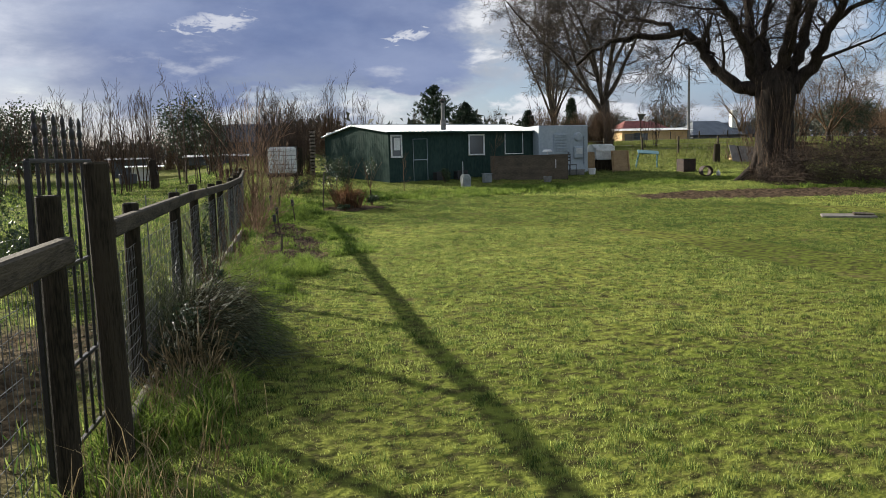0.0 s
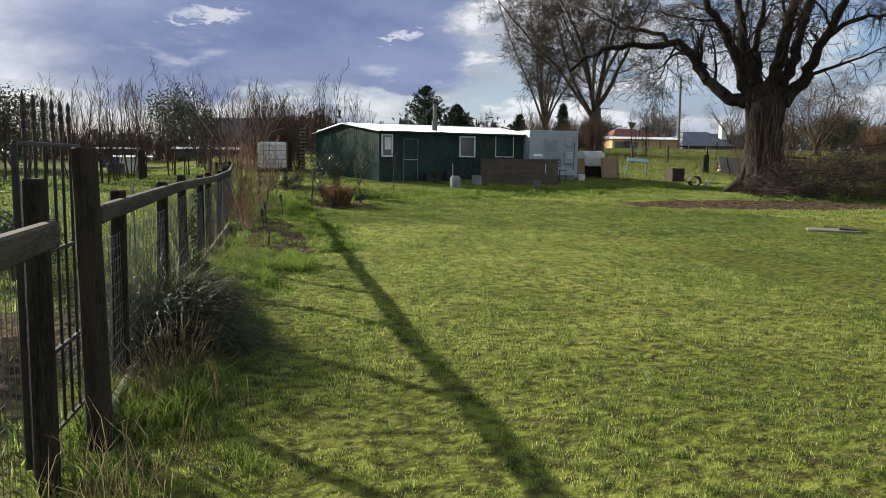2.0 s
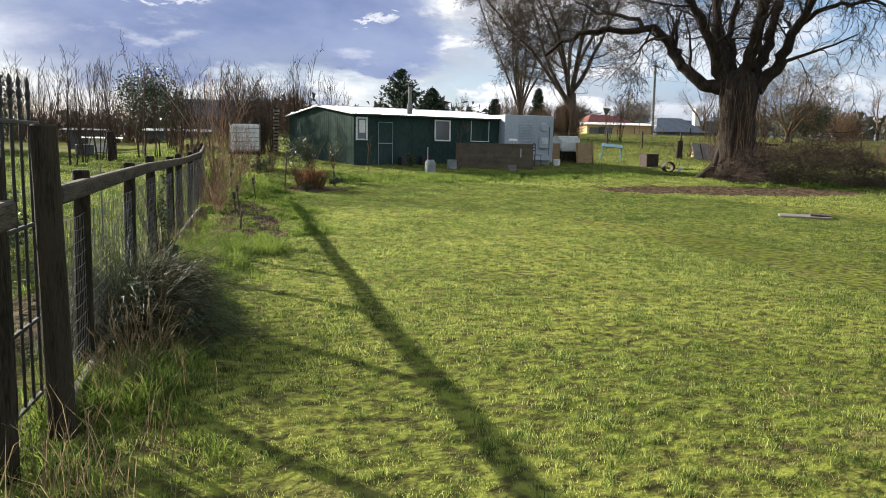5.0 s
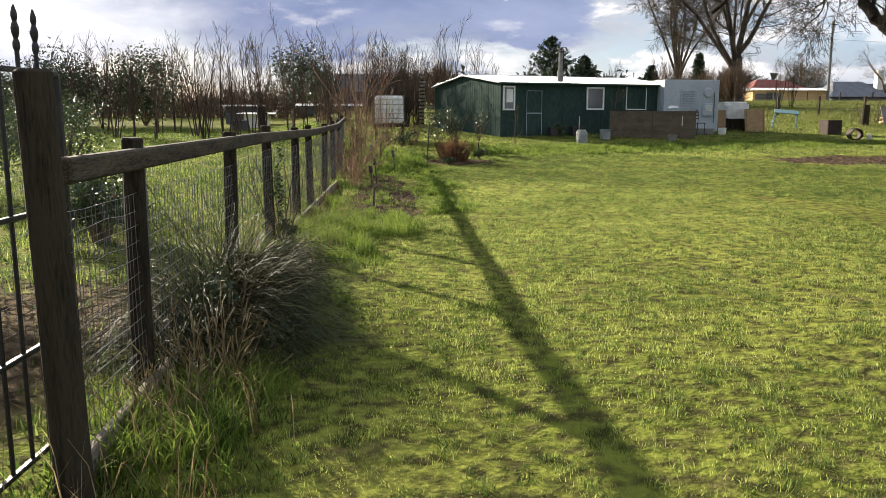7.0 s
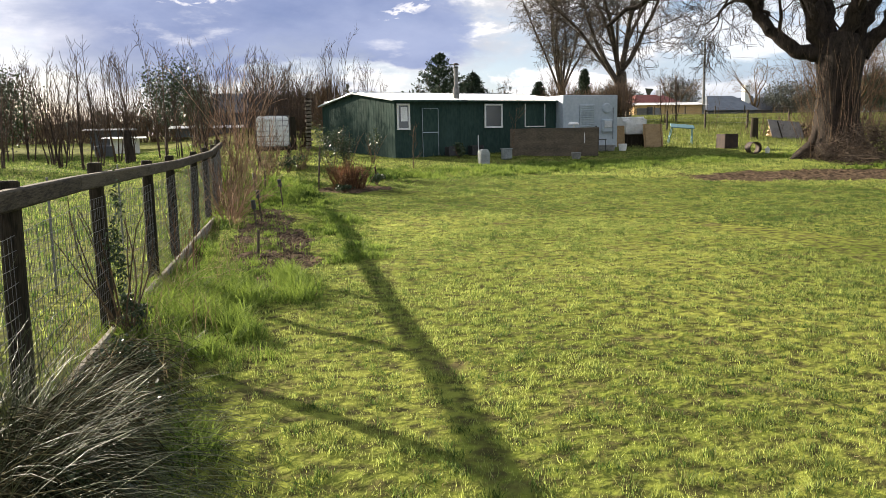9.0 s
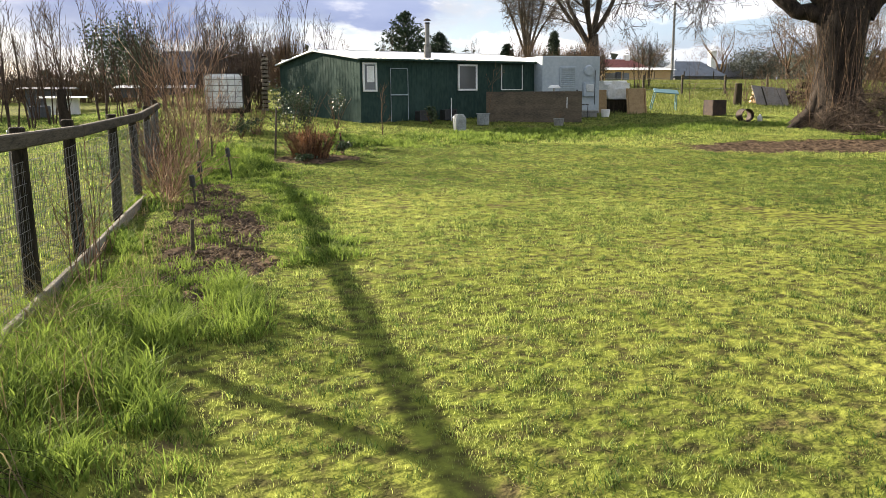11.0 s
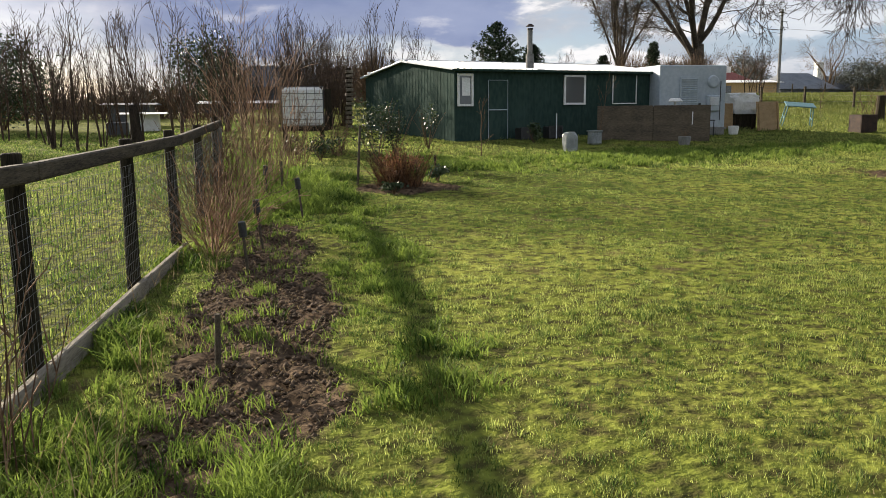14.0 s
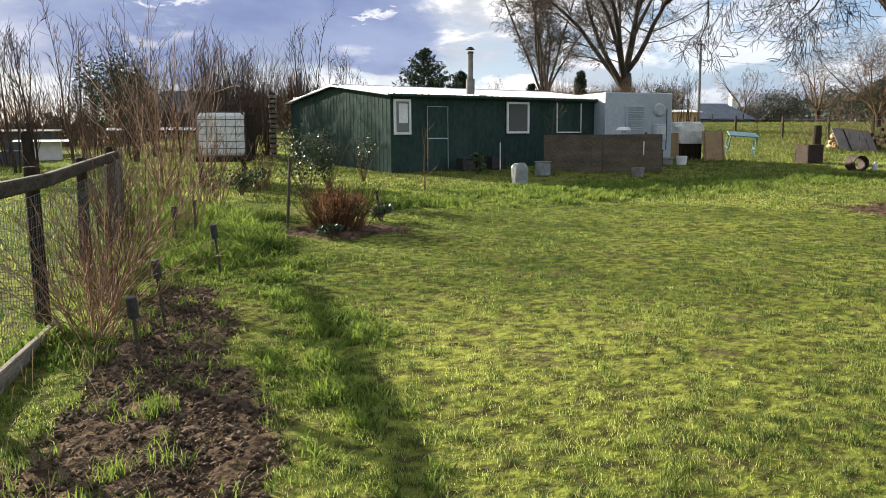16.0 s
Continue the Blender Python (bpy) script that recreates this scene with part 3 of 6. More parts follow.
def build_shed():
    s = empty("shed", SHED, "long dark green ribbed steel shed with white roof", "shed", turn=SHED_TURN)
    v, f = corrugated(LEN, EAVE, 0.19, 0.009)
    link_mesh("front_wall", v, f, GREEN, s)
    gable = lambda x: EAVE + (RIDGE - EAVE) * (1 - abs(x - WID / 2) / (WID / 2))
    v, f = corrugated(WID, EAVE, 0.19, 0.0045, gable)
    for name, x, sgn in (("end_wall", 0.0, 1), ("end_wall", LEN, -1)):
        o = link_mesh(name, v, f, GREEN, s)
        o.matrix_basis = pose(0, WID, 0, 0, 0, -90) if sgn > 0 else pose(LEN, 0, 0, 0, 0, 90)
    v, f = corrugated(LEN, EAVE, 0.19, 0.009)
    o = link_mesh("back_wall", v, f, GREEN, s)
    o.matrix_basis = pose(LEN, WID, 0, 0, 0, 180)
    part("lining", box((LEN - 0.12, WID - 0.12, EAVE - 0.1), (LEN / 2, WID / 2, (EAVE - 0.1) / 2), 0), SLATE, s)
    # two roof slopes, ribs running down the slope
    run = math.hypot(WID / 2 + 0.12, RIDGE - EAVE)
    tilt = math.degrees(math.atan2(RIDGE - EAVE, WID / 2))
    for k in (0, 1):
        v, f = corrugated(LEN + 0.24, run, 0.20, 0.035)
        v = [(x, z, -d) for x, d, z in v]
        o = link_mesh("roof_sheet", v, f, ROOF, s)
        o.matrix_basis = pose(-0.12, -0.12, EAVE + 0.02, tilt, 0, 0) if k == 0 else pose(LEN + 0.12, WID + 0.12, EAVE + 0.02, tilt, 0, 180)
    part("ridge_cap", box((LEN + 0.26, 0.22, 0.03), (LEN / 2, WID / 2, RIDGE + 0.06), 0.01), ROOF, s)
    part("gutter", box((LEN + 0.2, 0.09, 0.07), (LEN / 2, -0.15, EAVE - 0.01), 0.012), GREEN, s)
    for k in (0, 1):
        b = part("barge_board", box((0.03, run, 0.05), (0, run / 2, 0), 0.006), PANEL, s)
        b.matrix_basis = pose(-0.13, -0.12, EAVE + 0.01, tilt, 0, 0) if k == 0 else pose(-0.13, WID + 0.12, EAVE + 0.01, tilt, 0, 180)

    def window(x, z, w, h, curtain):
        o = part("window", box((w - 0.1, 0.02, h - 0.1), (x + w / 2, -0.035, z + h / 2), 0), PANE, s, "small white framed window")
        bm = bmesh.new()
        for sx, at in (((w, 0.05, 0.06), (x + w / 2, -0.05, z + h - 0.03)), ((w, 0.05, 0.06), (x + w / 2, -0.05, z + 0.03)), ((0.06, 0.05, h - 0.124), (x + 0.03, -0.05, z + h / 2)), ((0.06, 0.05, h - 0.124), (x + w - 0.03, -0.05, z + h / 2))):
            box(sx, at, 0.006, bm=bm)
        part("window_frame", bm, WHITE, o)
        if curtain:
            part("blind", box((w * 0.52, 0.006, h * 0.55), (x + w * 0.55, -0.049, z + h * 0.60), 0.002), WHITE, o)

    window(0.06, 1.12, 0.50, 0.88, True)
    window(3.66, 1.14, 0.80, 0.86, False)
    # a flyscreen frame and a half door
    bm = bmesh.new()
    for sx, at in (((0.03, 0.03, 0.82), (5.52, -0.04, 1.60)), ((0.03, 0.03, 0.82), (6.46, -0.04, 1.60)), ((0.97, 0.04, 0.035), (5.99, -0.045, 1.17))):
        box(sx, at, 0.004, bm=bm)
    part("screen_frame", bm, WHITE, s)
    part("screen", box((0.9, 0.012, 0.80), (5.99, -0.030, 1.60), 0.002), GREEN, s)
    d = part("door", box((0.62, 0.03, 1.78), (1.37, -0.035, 0.93), 0.006), GREEN, s, "green stable door edged with pale trim")
    bm = bmesh.new()
    for sx, at in (((0.014, 0.012, 1.80), (1.05, -0.056, 0.93)), ((0.014, 0.012, 1.80), (1.69, -0.056, 0.93)), ((0.62, 0.03, 0.03), (1.37, -0.065, 1.02)), ((0.62, 0.012, 0.012), (1.37, -0.056, 1.83))):
        box(sx, at, 0.004, bm=bm)
    part("trim", bm, PANEL, d)
    flue = part("flue", cylinder(0.075, 0.075, 1.25, (2.72, 0.35, EAVE - 0.05), sides=16), CONCRETE, s, "galvanised stove flue with a cowl")
    part("flue_base", cylinder(0.12, 0.115, 0.52, (2.72, 0.35, EAVE - 0.02), sides=16), CONCRETE, flue)
    part("cowl", cylinder(0.13, 0.05, 0.07, (2.72, 0.35, EAVE + 1.27), sides=16), RUST, flue)
    part("cowl_ring", cylinder(0.09, 0.09, 0.05, (2.72, 0.35, EAVE + 1.17), sides=16), DARK, flue)


def shed_point(u, v, z):
    """A place u along the front of the shed and v before it, on the ground plus z."""
    a = radians(SHED_TURN)
    x, y = SHED.x + u * math.cos(a) + v * math.sin(a), SHED.y + u * math.sin(a) - v * math.cos(a)
    return (x, y, gz(x, y) + z)


build_shed()


def build_coolroom():
    c = empty("cool_room", (11.42, 32.35, 0.55), "pale blue grey insulated box room beside the shed", "cabin", turn=5)
    part("body", box((2.3, 2.6, 2.18), (1.15, 1.3, 1.09), 0.02), PANEL, c)
    d = part("door", box((0.62, 0.05, 1.75), (0.98, -0.03, 0.95), 0.01), PANEL, c, "pale panel door with louvre")
    for k in range(12):
        part("louvre_slat", box((0.54, 0.03, 0.05), (0.98, -0.06, 1.02 + k * 0.066), 0.004, (25, 0, 0)), PANEL, d)
    part("handle", cylinder(0.025, 0.025, 0.08, (1.36, -0.02, 1.0), (90, 0, 0), 10), DARK, d)
    part("vent_cover", cylinder(0.21, 0.17, 0.10, (1.82, 0.0, 1.68), (90, 0, 0), 18, 0.02), PANEL, c)
    m = part("meter_box", box((0.42, 0.16, 0.5), (1.80, -0.08, 1.02), 0.03), PANEL, c)
    part("meter_lid", box((0.30, 0.05, 0.26), (1.80, -0.18, 1.08), 0.02), PLASTIC, m)
    part("cable", cylinder(0.012, 0.012, 1.2, (2.10, -0.02, 0.5), sides=8), DARK, c)


build_coolroom()


def build_ply_screen():
    p = empty("plywood_screen", (8.69, 30.35, 0.50), "weathered brown plywood screen standing on edge", "screen", turn=-20)
    for k in range(2):
        part("sheet", box((1.50, 0.025, 0.98), (0.76 + k * 1.51, 0.012 * k, 0.52), 0.004), PLY, p)
    for x in (0.1, 1.5, 2.9):
        part("stake", box((0.05, 0.05, 1.0), (x, 0.045, 0.47), 0.005), WOOD, p)
    part("batten", box((0.025, 0.02, 0.34), (2.55, -0.03, 0.66), 0.003), WHITE, p)


build_ply_screen()

# ---- bare trees ----
def wander(rng, p, d, length, n, bend, lift):
    """A bent line of n steps that starts at p towards d."""
    pts = [np.array(p, float)]
    d = np.array(d, float) / np.linalg.norm(d)
    for _ in range(n):
        d = d + rng.normal(0, bend, 3) + np.array([0, 0, lift])
        d /= np.linalg.norm(d)
        pts.append(pts[-1] + d * length / n)
    return np.array(pts)


def branch(tubes, rng, pts, r0, r1, level, spec, least=0.003):
    """Adds a limb and, down to the last level, its side branches. spec: per level (count, length, spread, steps, bend, lift)."""
    sides = (9, 6, 4, 3, 3)[min(level, 4)]
    t = np.linspace(0, 1, len(pts))
    tubes.add(pts, r0 + (r1 - r0) * t ** 0.8, sides)
    if level >= len(spec):
        return
    count, length, spread, steps, bend, lift = spec[level]
    for k in range(count):
        a = 0.18 + 0.82 * (k + rng.uniform(0, 1)) / count
        i = min(int(a * (len(pts) - 1)), len(pts) - 2)
        p = pts[i] + (pts[i + 1] - pts[i]) * (a * (len(pts) - 1) - i)
        ax = pts[i + 1] - pts[i]
        ax /= np.linalg.norm(ax)
        side = rng.normal(0, 1, 3)
        side -= ax * (side @ ax)
        side /= np.linalg.norm(side)
        d = ax * math.cos(spread) + side * math.sin(spread)
        ln = length * rng.uniform(0.55, 1.25) * (1.15 - 0.55 * a)
        r = (r0 + (r1 - r0) * a ** 0.8) * (rng.uniform(0.42, 0.6) if level else rng.uniform(0.24, 0.46))
        branch(tubes, rng, wander(rng, p, d, ln, steps, bend, lift), max(r, least * 1.4), max(r * 0.3, least), level + 1, spec, least)


def leaves(n, rng, centre, radius, size, mat, name, parent, flat=1.0, shell=0.45, narrow=0.55):
    """n small leaf triangles in uneven clumps within an ellipsoid."""
    radius = np.asarray(radius, float)
    k = max(6, n // 90)
    c = rng.normal(0, 1, (k, 3))
    c /= np.linalg.norm(c, axis=1, keepdims=True)
    c *= (shell + (1 - shell) * rng.uniform(0, 1, (k, 1))) * rng.uniform(0.7, 1.12, (k, 1))
    p = c[rng.randint(0, k, n)] + rng.normal(0, 0.16, (n, 3))
    p = p * radius + np.asarray(centre)
    a, b = rng.normal(0, 1, (n, 3)), rng.normal(0, 1, (n, 3))
    a /= np.linalg.norm(a, axis=1, keepdims=True)
    b = b - a * (a * b).sum(1, keepdims=True)
    b /= np.linalg.norm(b, axis=1, keepdims=True)
    s = size * rng.uniform(0.6, 1.4, (n, 1))
    v = np.stack([p - a * s, p + b * s * narrow, p + a * s, p - b * s * narrow], 1).reshape(-1, 3)
    i = np.arange(n)[:, None] * 4
    return fast_mesh(name, v, np.concatenate([i + [0, 1, 2], i + [0, 2, 3]]), mat, parent)


def build_great_tree():
    """The old elm, with its limbs laid out across the view."""
    x0, y0 = 18.35, 26.2
    t = empty("old_tree", (x0, y0, gz(x0, y0)), "huge old bare tree with spreading dark limbs", "tree")
    rng = np.random.RandomState(11)
    right, away = np.array([0.86, -0.51, 0]), np.array([0.51, 0.86, 0])
    up = np.array([0, 0, 1.0])
    trunk = Tubes()

    def at(u, v, w=0.0):
        return right * u + up * v + away * w

    trunk.add([at(0, -0.3), at(0, 0.15), at(0.0, 0.7), at(-0.02, 1.6), at(0, 2.4), at(0.0, 3.2), at(0.05, 3.9)], [1.1, 0.92, 0.74, 0.63, 0.63, 0.74, 0.45], 20)
    for k in range(7):
        a = k * 0.9 + 0.3
        q = np.array([math.cos(a), math.sin(a), 0])
        trunk.add([q * 0.50 + up * 2.6, q * 0.50 + up * 1.2, q * 0.68 + up * 0.45, q * 1.2 + up * 0.0, q * 1.7 - up * 0.25], [0.13, 0.17, 0.22, 0.2, 0.10], 8)
    trunk.mesh("trunk", BARK, t)
    limbs = (
        ([(-0.5, 3.3), (-1.1, 3.4), (-1.6, 3.65), (-2.05, 4.15), (-2.45, 4.75), (-2.75, 5.25), (-3.15, 5.62), (-4.0, 5.62), (-5.1, 5.65), (-6.0, 5.5), (-6.8, 5.25), (-7.5, 4.8)], 0.27, 0.6),
        ([(-0.55, 3.4), (-0.85, 4.2), (-1.15, 4.95), (-1.5, 5.65), (-2.05, 6.4), (-2.6, 7.6), (-3.0, 9.6)], 0.27, -0.8),
        ([(-0.4, 3.5), (-0.62, 4.6), (-0.85, 5.6), (-0.95, 6.5), (-1.1, 7.9), (-1.0, 10.5)], 0.30, 0.9),
        ([(-0.2, 3.5), (-0.32, 4.4), (-0.38, 5.2), (-0.25, 6.2), (-0.1, 7.6), (-0.4, 10.0)], 0.22, 1.1),
        ([(0.1, 3.3), (0.3, 4.2), (0.45, 5.1), (0.62, 6.1), (0.8, 7.2), (0.7, 8.8), (1.1, 11.0)], 0.32, -0.5),
        ([(0.4, 3.4), (0.75, 4.4), (0.95, 5.2), (1.25, 6.0), (1.5, 6.9), (2.0, 8.6), (2.4, 10.8)], 0.28, 0.8),
        ([(0.55, 3.2), (1.2, 4.0), (1.5, 4.7), (1.75, 5.3), (2.05, 6.0), (2.4, 7.0), (3.0, 8.6), (3.6, 10.4)], 0.27, -0.4),
        ([(1.85, 5.5), (2.4, 5.95), (3.1, 6.2), (4.0, 6.1), (4.9, 5.8), (5.6, 5.2)], 0.11, -0.5),
        ([(-2.1, 4.2), (-2.35, 4.85), (-2.3, 5.9), (-2.0, 7.0), (-2.6, 8.6)], 0.09, 1.2),
        ([(-2.5, 5.15), (-3.2, 5.2), (-3.8, 4.9), (-4.1, 4.6)], 0.07, 0.6),
        ([(-3.6, 5.62), (-4.4, 6.1), (-5.4, 6.3), (-6.6, 7.2), (-7.6, 7.6)], 0.10, 0.9),
    )
    spec = ((9, 2.5, 0.85, 7, 0.18, 0.0), (6, 1.4, 0.8, 5, 0.22, -0.03), (4, 0.85, 0.75, 4, 0.25, -0.08), (3, 0.5, 0.7, 3, 0.25, -0.12))
    crown = Tubes()
    for pts, r, depth in limbs:
        n = len(pts)
        line = np.array([at(u, v, depth * 3.2 * (k / (n - 1)) ** 1.3) for k, (u, v) in enumerate(pts)])
        fine = np.linspace(0, n - 1, (n - 1) * 3 + 1)
        line = np.stack([np.interp(fine, np.arange(n), line[:, k]) for k in range(3)], 1) + rng.normal(0, 0.05, ((n - 1) * 3 + 1, 3))
        branch(crown, rng, line, r, r * 0.25, 0, spec, 0.006)
    crown.mesh("crown", BARK, t)
    # water shoots round the foot of the trunk
    shoots = Tubes()
    for k in range(170):
        a, r = rng.uniform(0, 6.28), rng.uniform(0.70, 1.10)
        p = np.array([math.cos(a) * r, math.sin(a) * r, rng.uniform(-0.2, 2.2)])
        d = np.array([math.cos(a) * 0.25, math.sin(a) * 0.25, 1.0]) + rng.normal(0, 0.12, 3)
        shoots.add(wander(rng, p, d, rng.uniform(1.0, 2.4), 5, 0.09, 0.0), np.linspace(0.010, 0.004, 6), 3)
    tagged(shoots.mesh("shoot_growth", TWIG, t, "thin brown shoots on the trunk"), kind="stuff")


build_great_tree()


def bare_tree(seed, height, spread, trunk_r, limbs, spec, name="bare_tree", lean=(0, 0), fork=0.28, mat=None, place=(0, 0, 0), label="", group="", category="tree", least=0.0065, bend=0.15):
    t = empty(name, place, label, category, group)
    rng = np.random.RandomState(seed)
    trunk, crown = Tubes(), Tubes()
    h = height * fork
    base = wander(rng, (0, 0, -0.2), (lean[0], lean[1], 1), h + 0.2, 6, 0.04, 0)
    trunk.add(base, trunk_r * np.array([1.35, 1.1, 1.0, 0.95, 0.92, 0.9, 0.8]), 9)
    trunk.mesh("trunk", mat or BARK, t)
    for k in range(limbs):
        a = 6.283 * (k + rng.uniform(-0.3, 0.3)) / limbs
        out = spread / height * rng.uniform(0.18, 0.85)
        if k == 0:
            out = 0.1
        p = base[rng.randint(4, 7)]
        ln = height * (1 - fork) * rng.uniform(0.75, 1.05)
        line = wander(rng, p, (math.cos(a) * out, math.sin(a) * out, 0.62), ln, 10, bend, 0.03)
        branch(crown, rng, line, trunk_r * 0.42, trunk_r * 0.05, 0, spec, least)
    crown.mesh("crown", mat or TWIG, t)
    return t


SPEC_MID = ((9, 3.9, 0.95, 7, 0.20, 0.0), (6, 2.4, 0.9, 5, 0.22, 0.0), (4, 1.4, 0.8, 3, 0.25, -0.03), (3, 0.8, 0.7, 2, 0.25, -0.03))
SPEC_TALL = ((13, 4.2, 0.80, 7, 0.17, 0.03), (7, 2.2, 0.8, 5, 0.2, 0.02), (5, 1.1, 0.7, 3, 0.22, 0.0), (3, 0.6, 0.65, 2, 0.25, -0.02))
bare_tree(21, 19.0, 11.0, 0.50, 9, SPEC_TALL, place=(27.8, 62.2, gz(27.8, 62.2)), label="tall bare spreading tree behind the shed", mat=GREYBARK, fork=0.2, least=0.0085, bend=0.10)
bare_tree(22, 29.0, 7.0, 0.46, 10, SPEC_TALL[:3] + ((2, 0.9, 0.65, 2, 0.25, -0.02),), place=(41.0, 110.0, gz(41, 110)), label="tall bare grey tree far behind the shed", mat=GREYBARK, fork=0.14, least=0.015, bend=0.07)
bare_tree(23, 8.0, 7.0, 0.22, 8, SPEC_MID[:3], place=(48.0, 61.0, gz(48, 61)), label="bushy bare tree beyond the brush pile", fork=0.15)
for k, (x, y, h, s) in enumerate(((71.5, 110, 9.5, 7), (67.0, 90, 9.0, 7), (90, 105, 10, 9), (60.0, 112, 8, 6), (104, 110, 10, 9))):
    bare_tree(30 + k, h, s, 0.28, 7, ((6, h * 0.24, 0.65, 5, 0.15, 0.03), (5, h * 0.13, 0.65, 3, 0.2, 0.02), (3, h * 0.08, 0.6, 2, 0.2, 0.0)), place=(x, y, gz(x, y)), label="bare grey tree far across the field", group="far bare trees", fork=0.2)


# coppiced saplings in the paddock behind the fence
def sapling(seed, height):
    t = empty("sapling", (0, 0, 0), "bare upright coppiced sapling", "tree", "saplings in the paddock")
    rng = np.random.RandomState(seed)
    stem, crown = Tubes(), Tubes()
    for k in range(rng.randint(3, 6)):
        a, o = rng.uniform(0, 6.28), rng.uniform(0.03, 0.24)
        line = wander(rng, (math.cos(a) * 0.12, math.sin(a) * 0.12, -0.1), (math.cos(a) * o, math.sin(a) * o, 1), height * rng.uniform(0.65, 1.0), 9, 0.06, 0.03)
        branch(stem if k == 0 else crown, rng, line, 0.032 if k else 0.05, 0.006, 0, ((10, height * 0.26, 0.40, 5, 0.08, 0.10), (5, height * 0.11, 0.5, 3, 0.1, 0.06)), 0.0045)
    stem.mesh("stem", SAPLING, t)
    crown.mesh("crown", SAPLING, t)
    return t


models = [sapling(40 + k, 4.3) for k in range(5)]
rnd = random.Random(5)
spots = [(-6.6, 34.3), (-5.6, 33.2), (-4.4, 35.5), (-2.7, 35.0), (-3.4, 36.1), (-1.9, 36.5), (-8.8, 35.0), (-10.6, 36.0), (-12.5, 35.0), (-0.6, 38.0), (0.6, 39.5), (-14.5, 37.5), (-7.6, 37.0), (-3.6, 39.0), (-9.6, 39.0), (-11.8, 38.5), (-1.5, 41.0), (1.4, 42.5), (-16.5, 38.0), (-5.2, 37.0), (-13.4, 40.0), (2.2, 46.0), (-6.5, 41.0), (-2.4, 43.5), (8.0, 55.0), (11.0, 58.0), (22.0, 62.0), (18.5, 64.0), (20.0, 58.0), (3.6, 41.0), (5.5, 44.0)] + [(-1.4 - 1.5 * k + 0.5 * math.sin(k * 2.4), 38.0 + 3.0 * math.sin(k * 1.7)) for k in range(8)] + [(0.1, 39.0), (0.5, 38.0), (-1.2, 40.4), (1.2, 40.0), (-0.2, 40.2), (28.6, 57.0), (30.6, 59.0), (26.4, 58.0), (25.0, 56.0)]
for k, (x, y) in enumerate(spots):
    s = rnd.uniform(0.72, 1.08)
    m = pose(x, y, gz(x, y), 0, 0, rnd.uniform(0, 360)) @ Matrix.Diagonal((s, s, s, 1))
    if k < 5:
        models[k].matrix_basis = m
    else:
        copy_thing(models[k % 5], m)


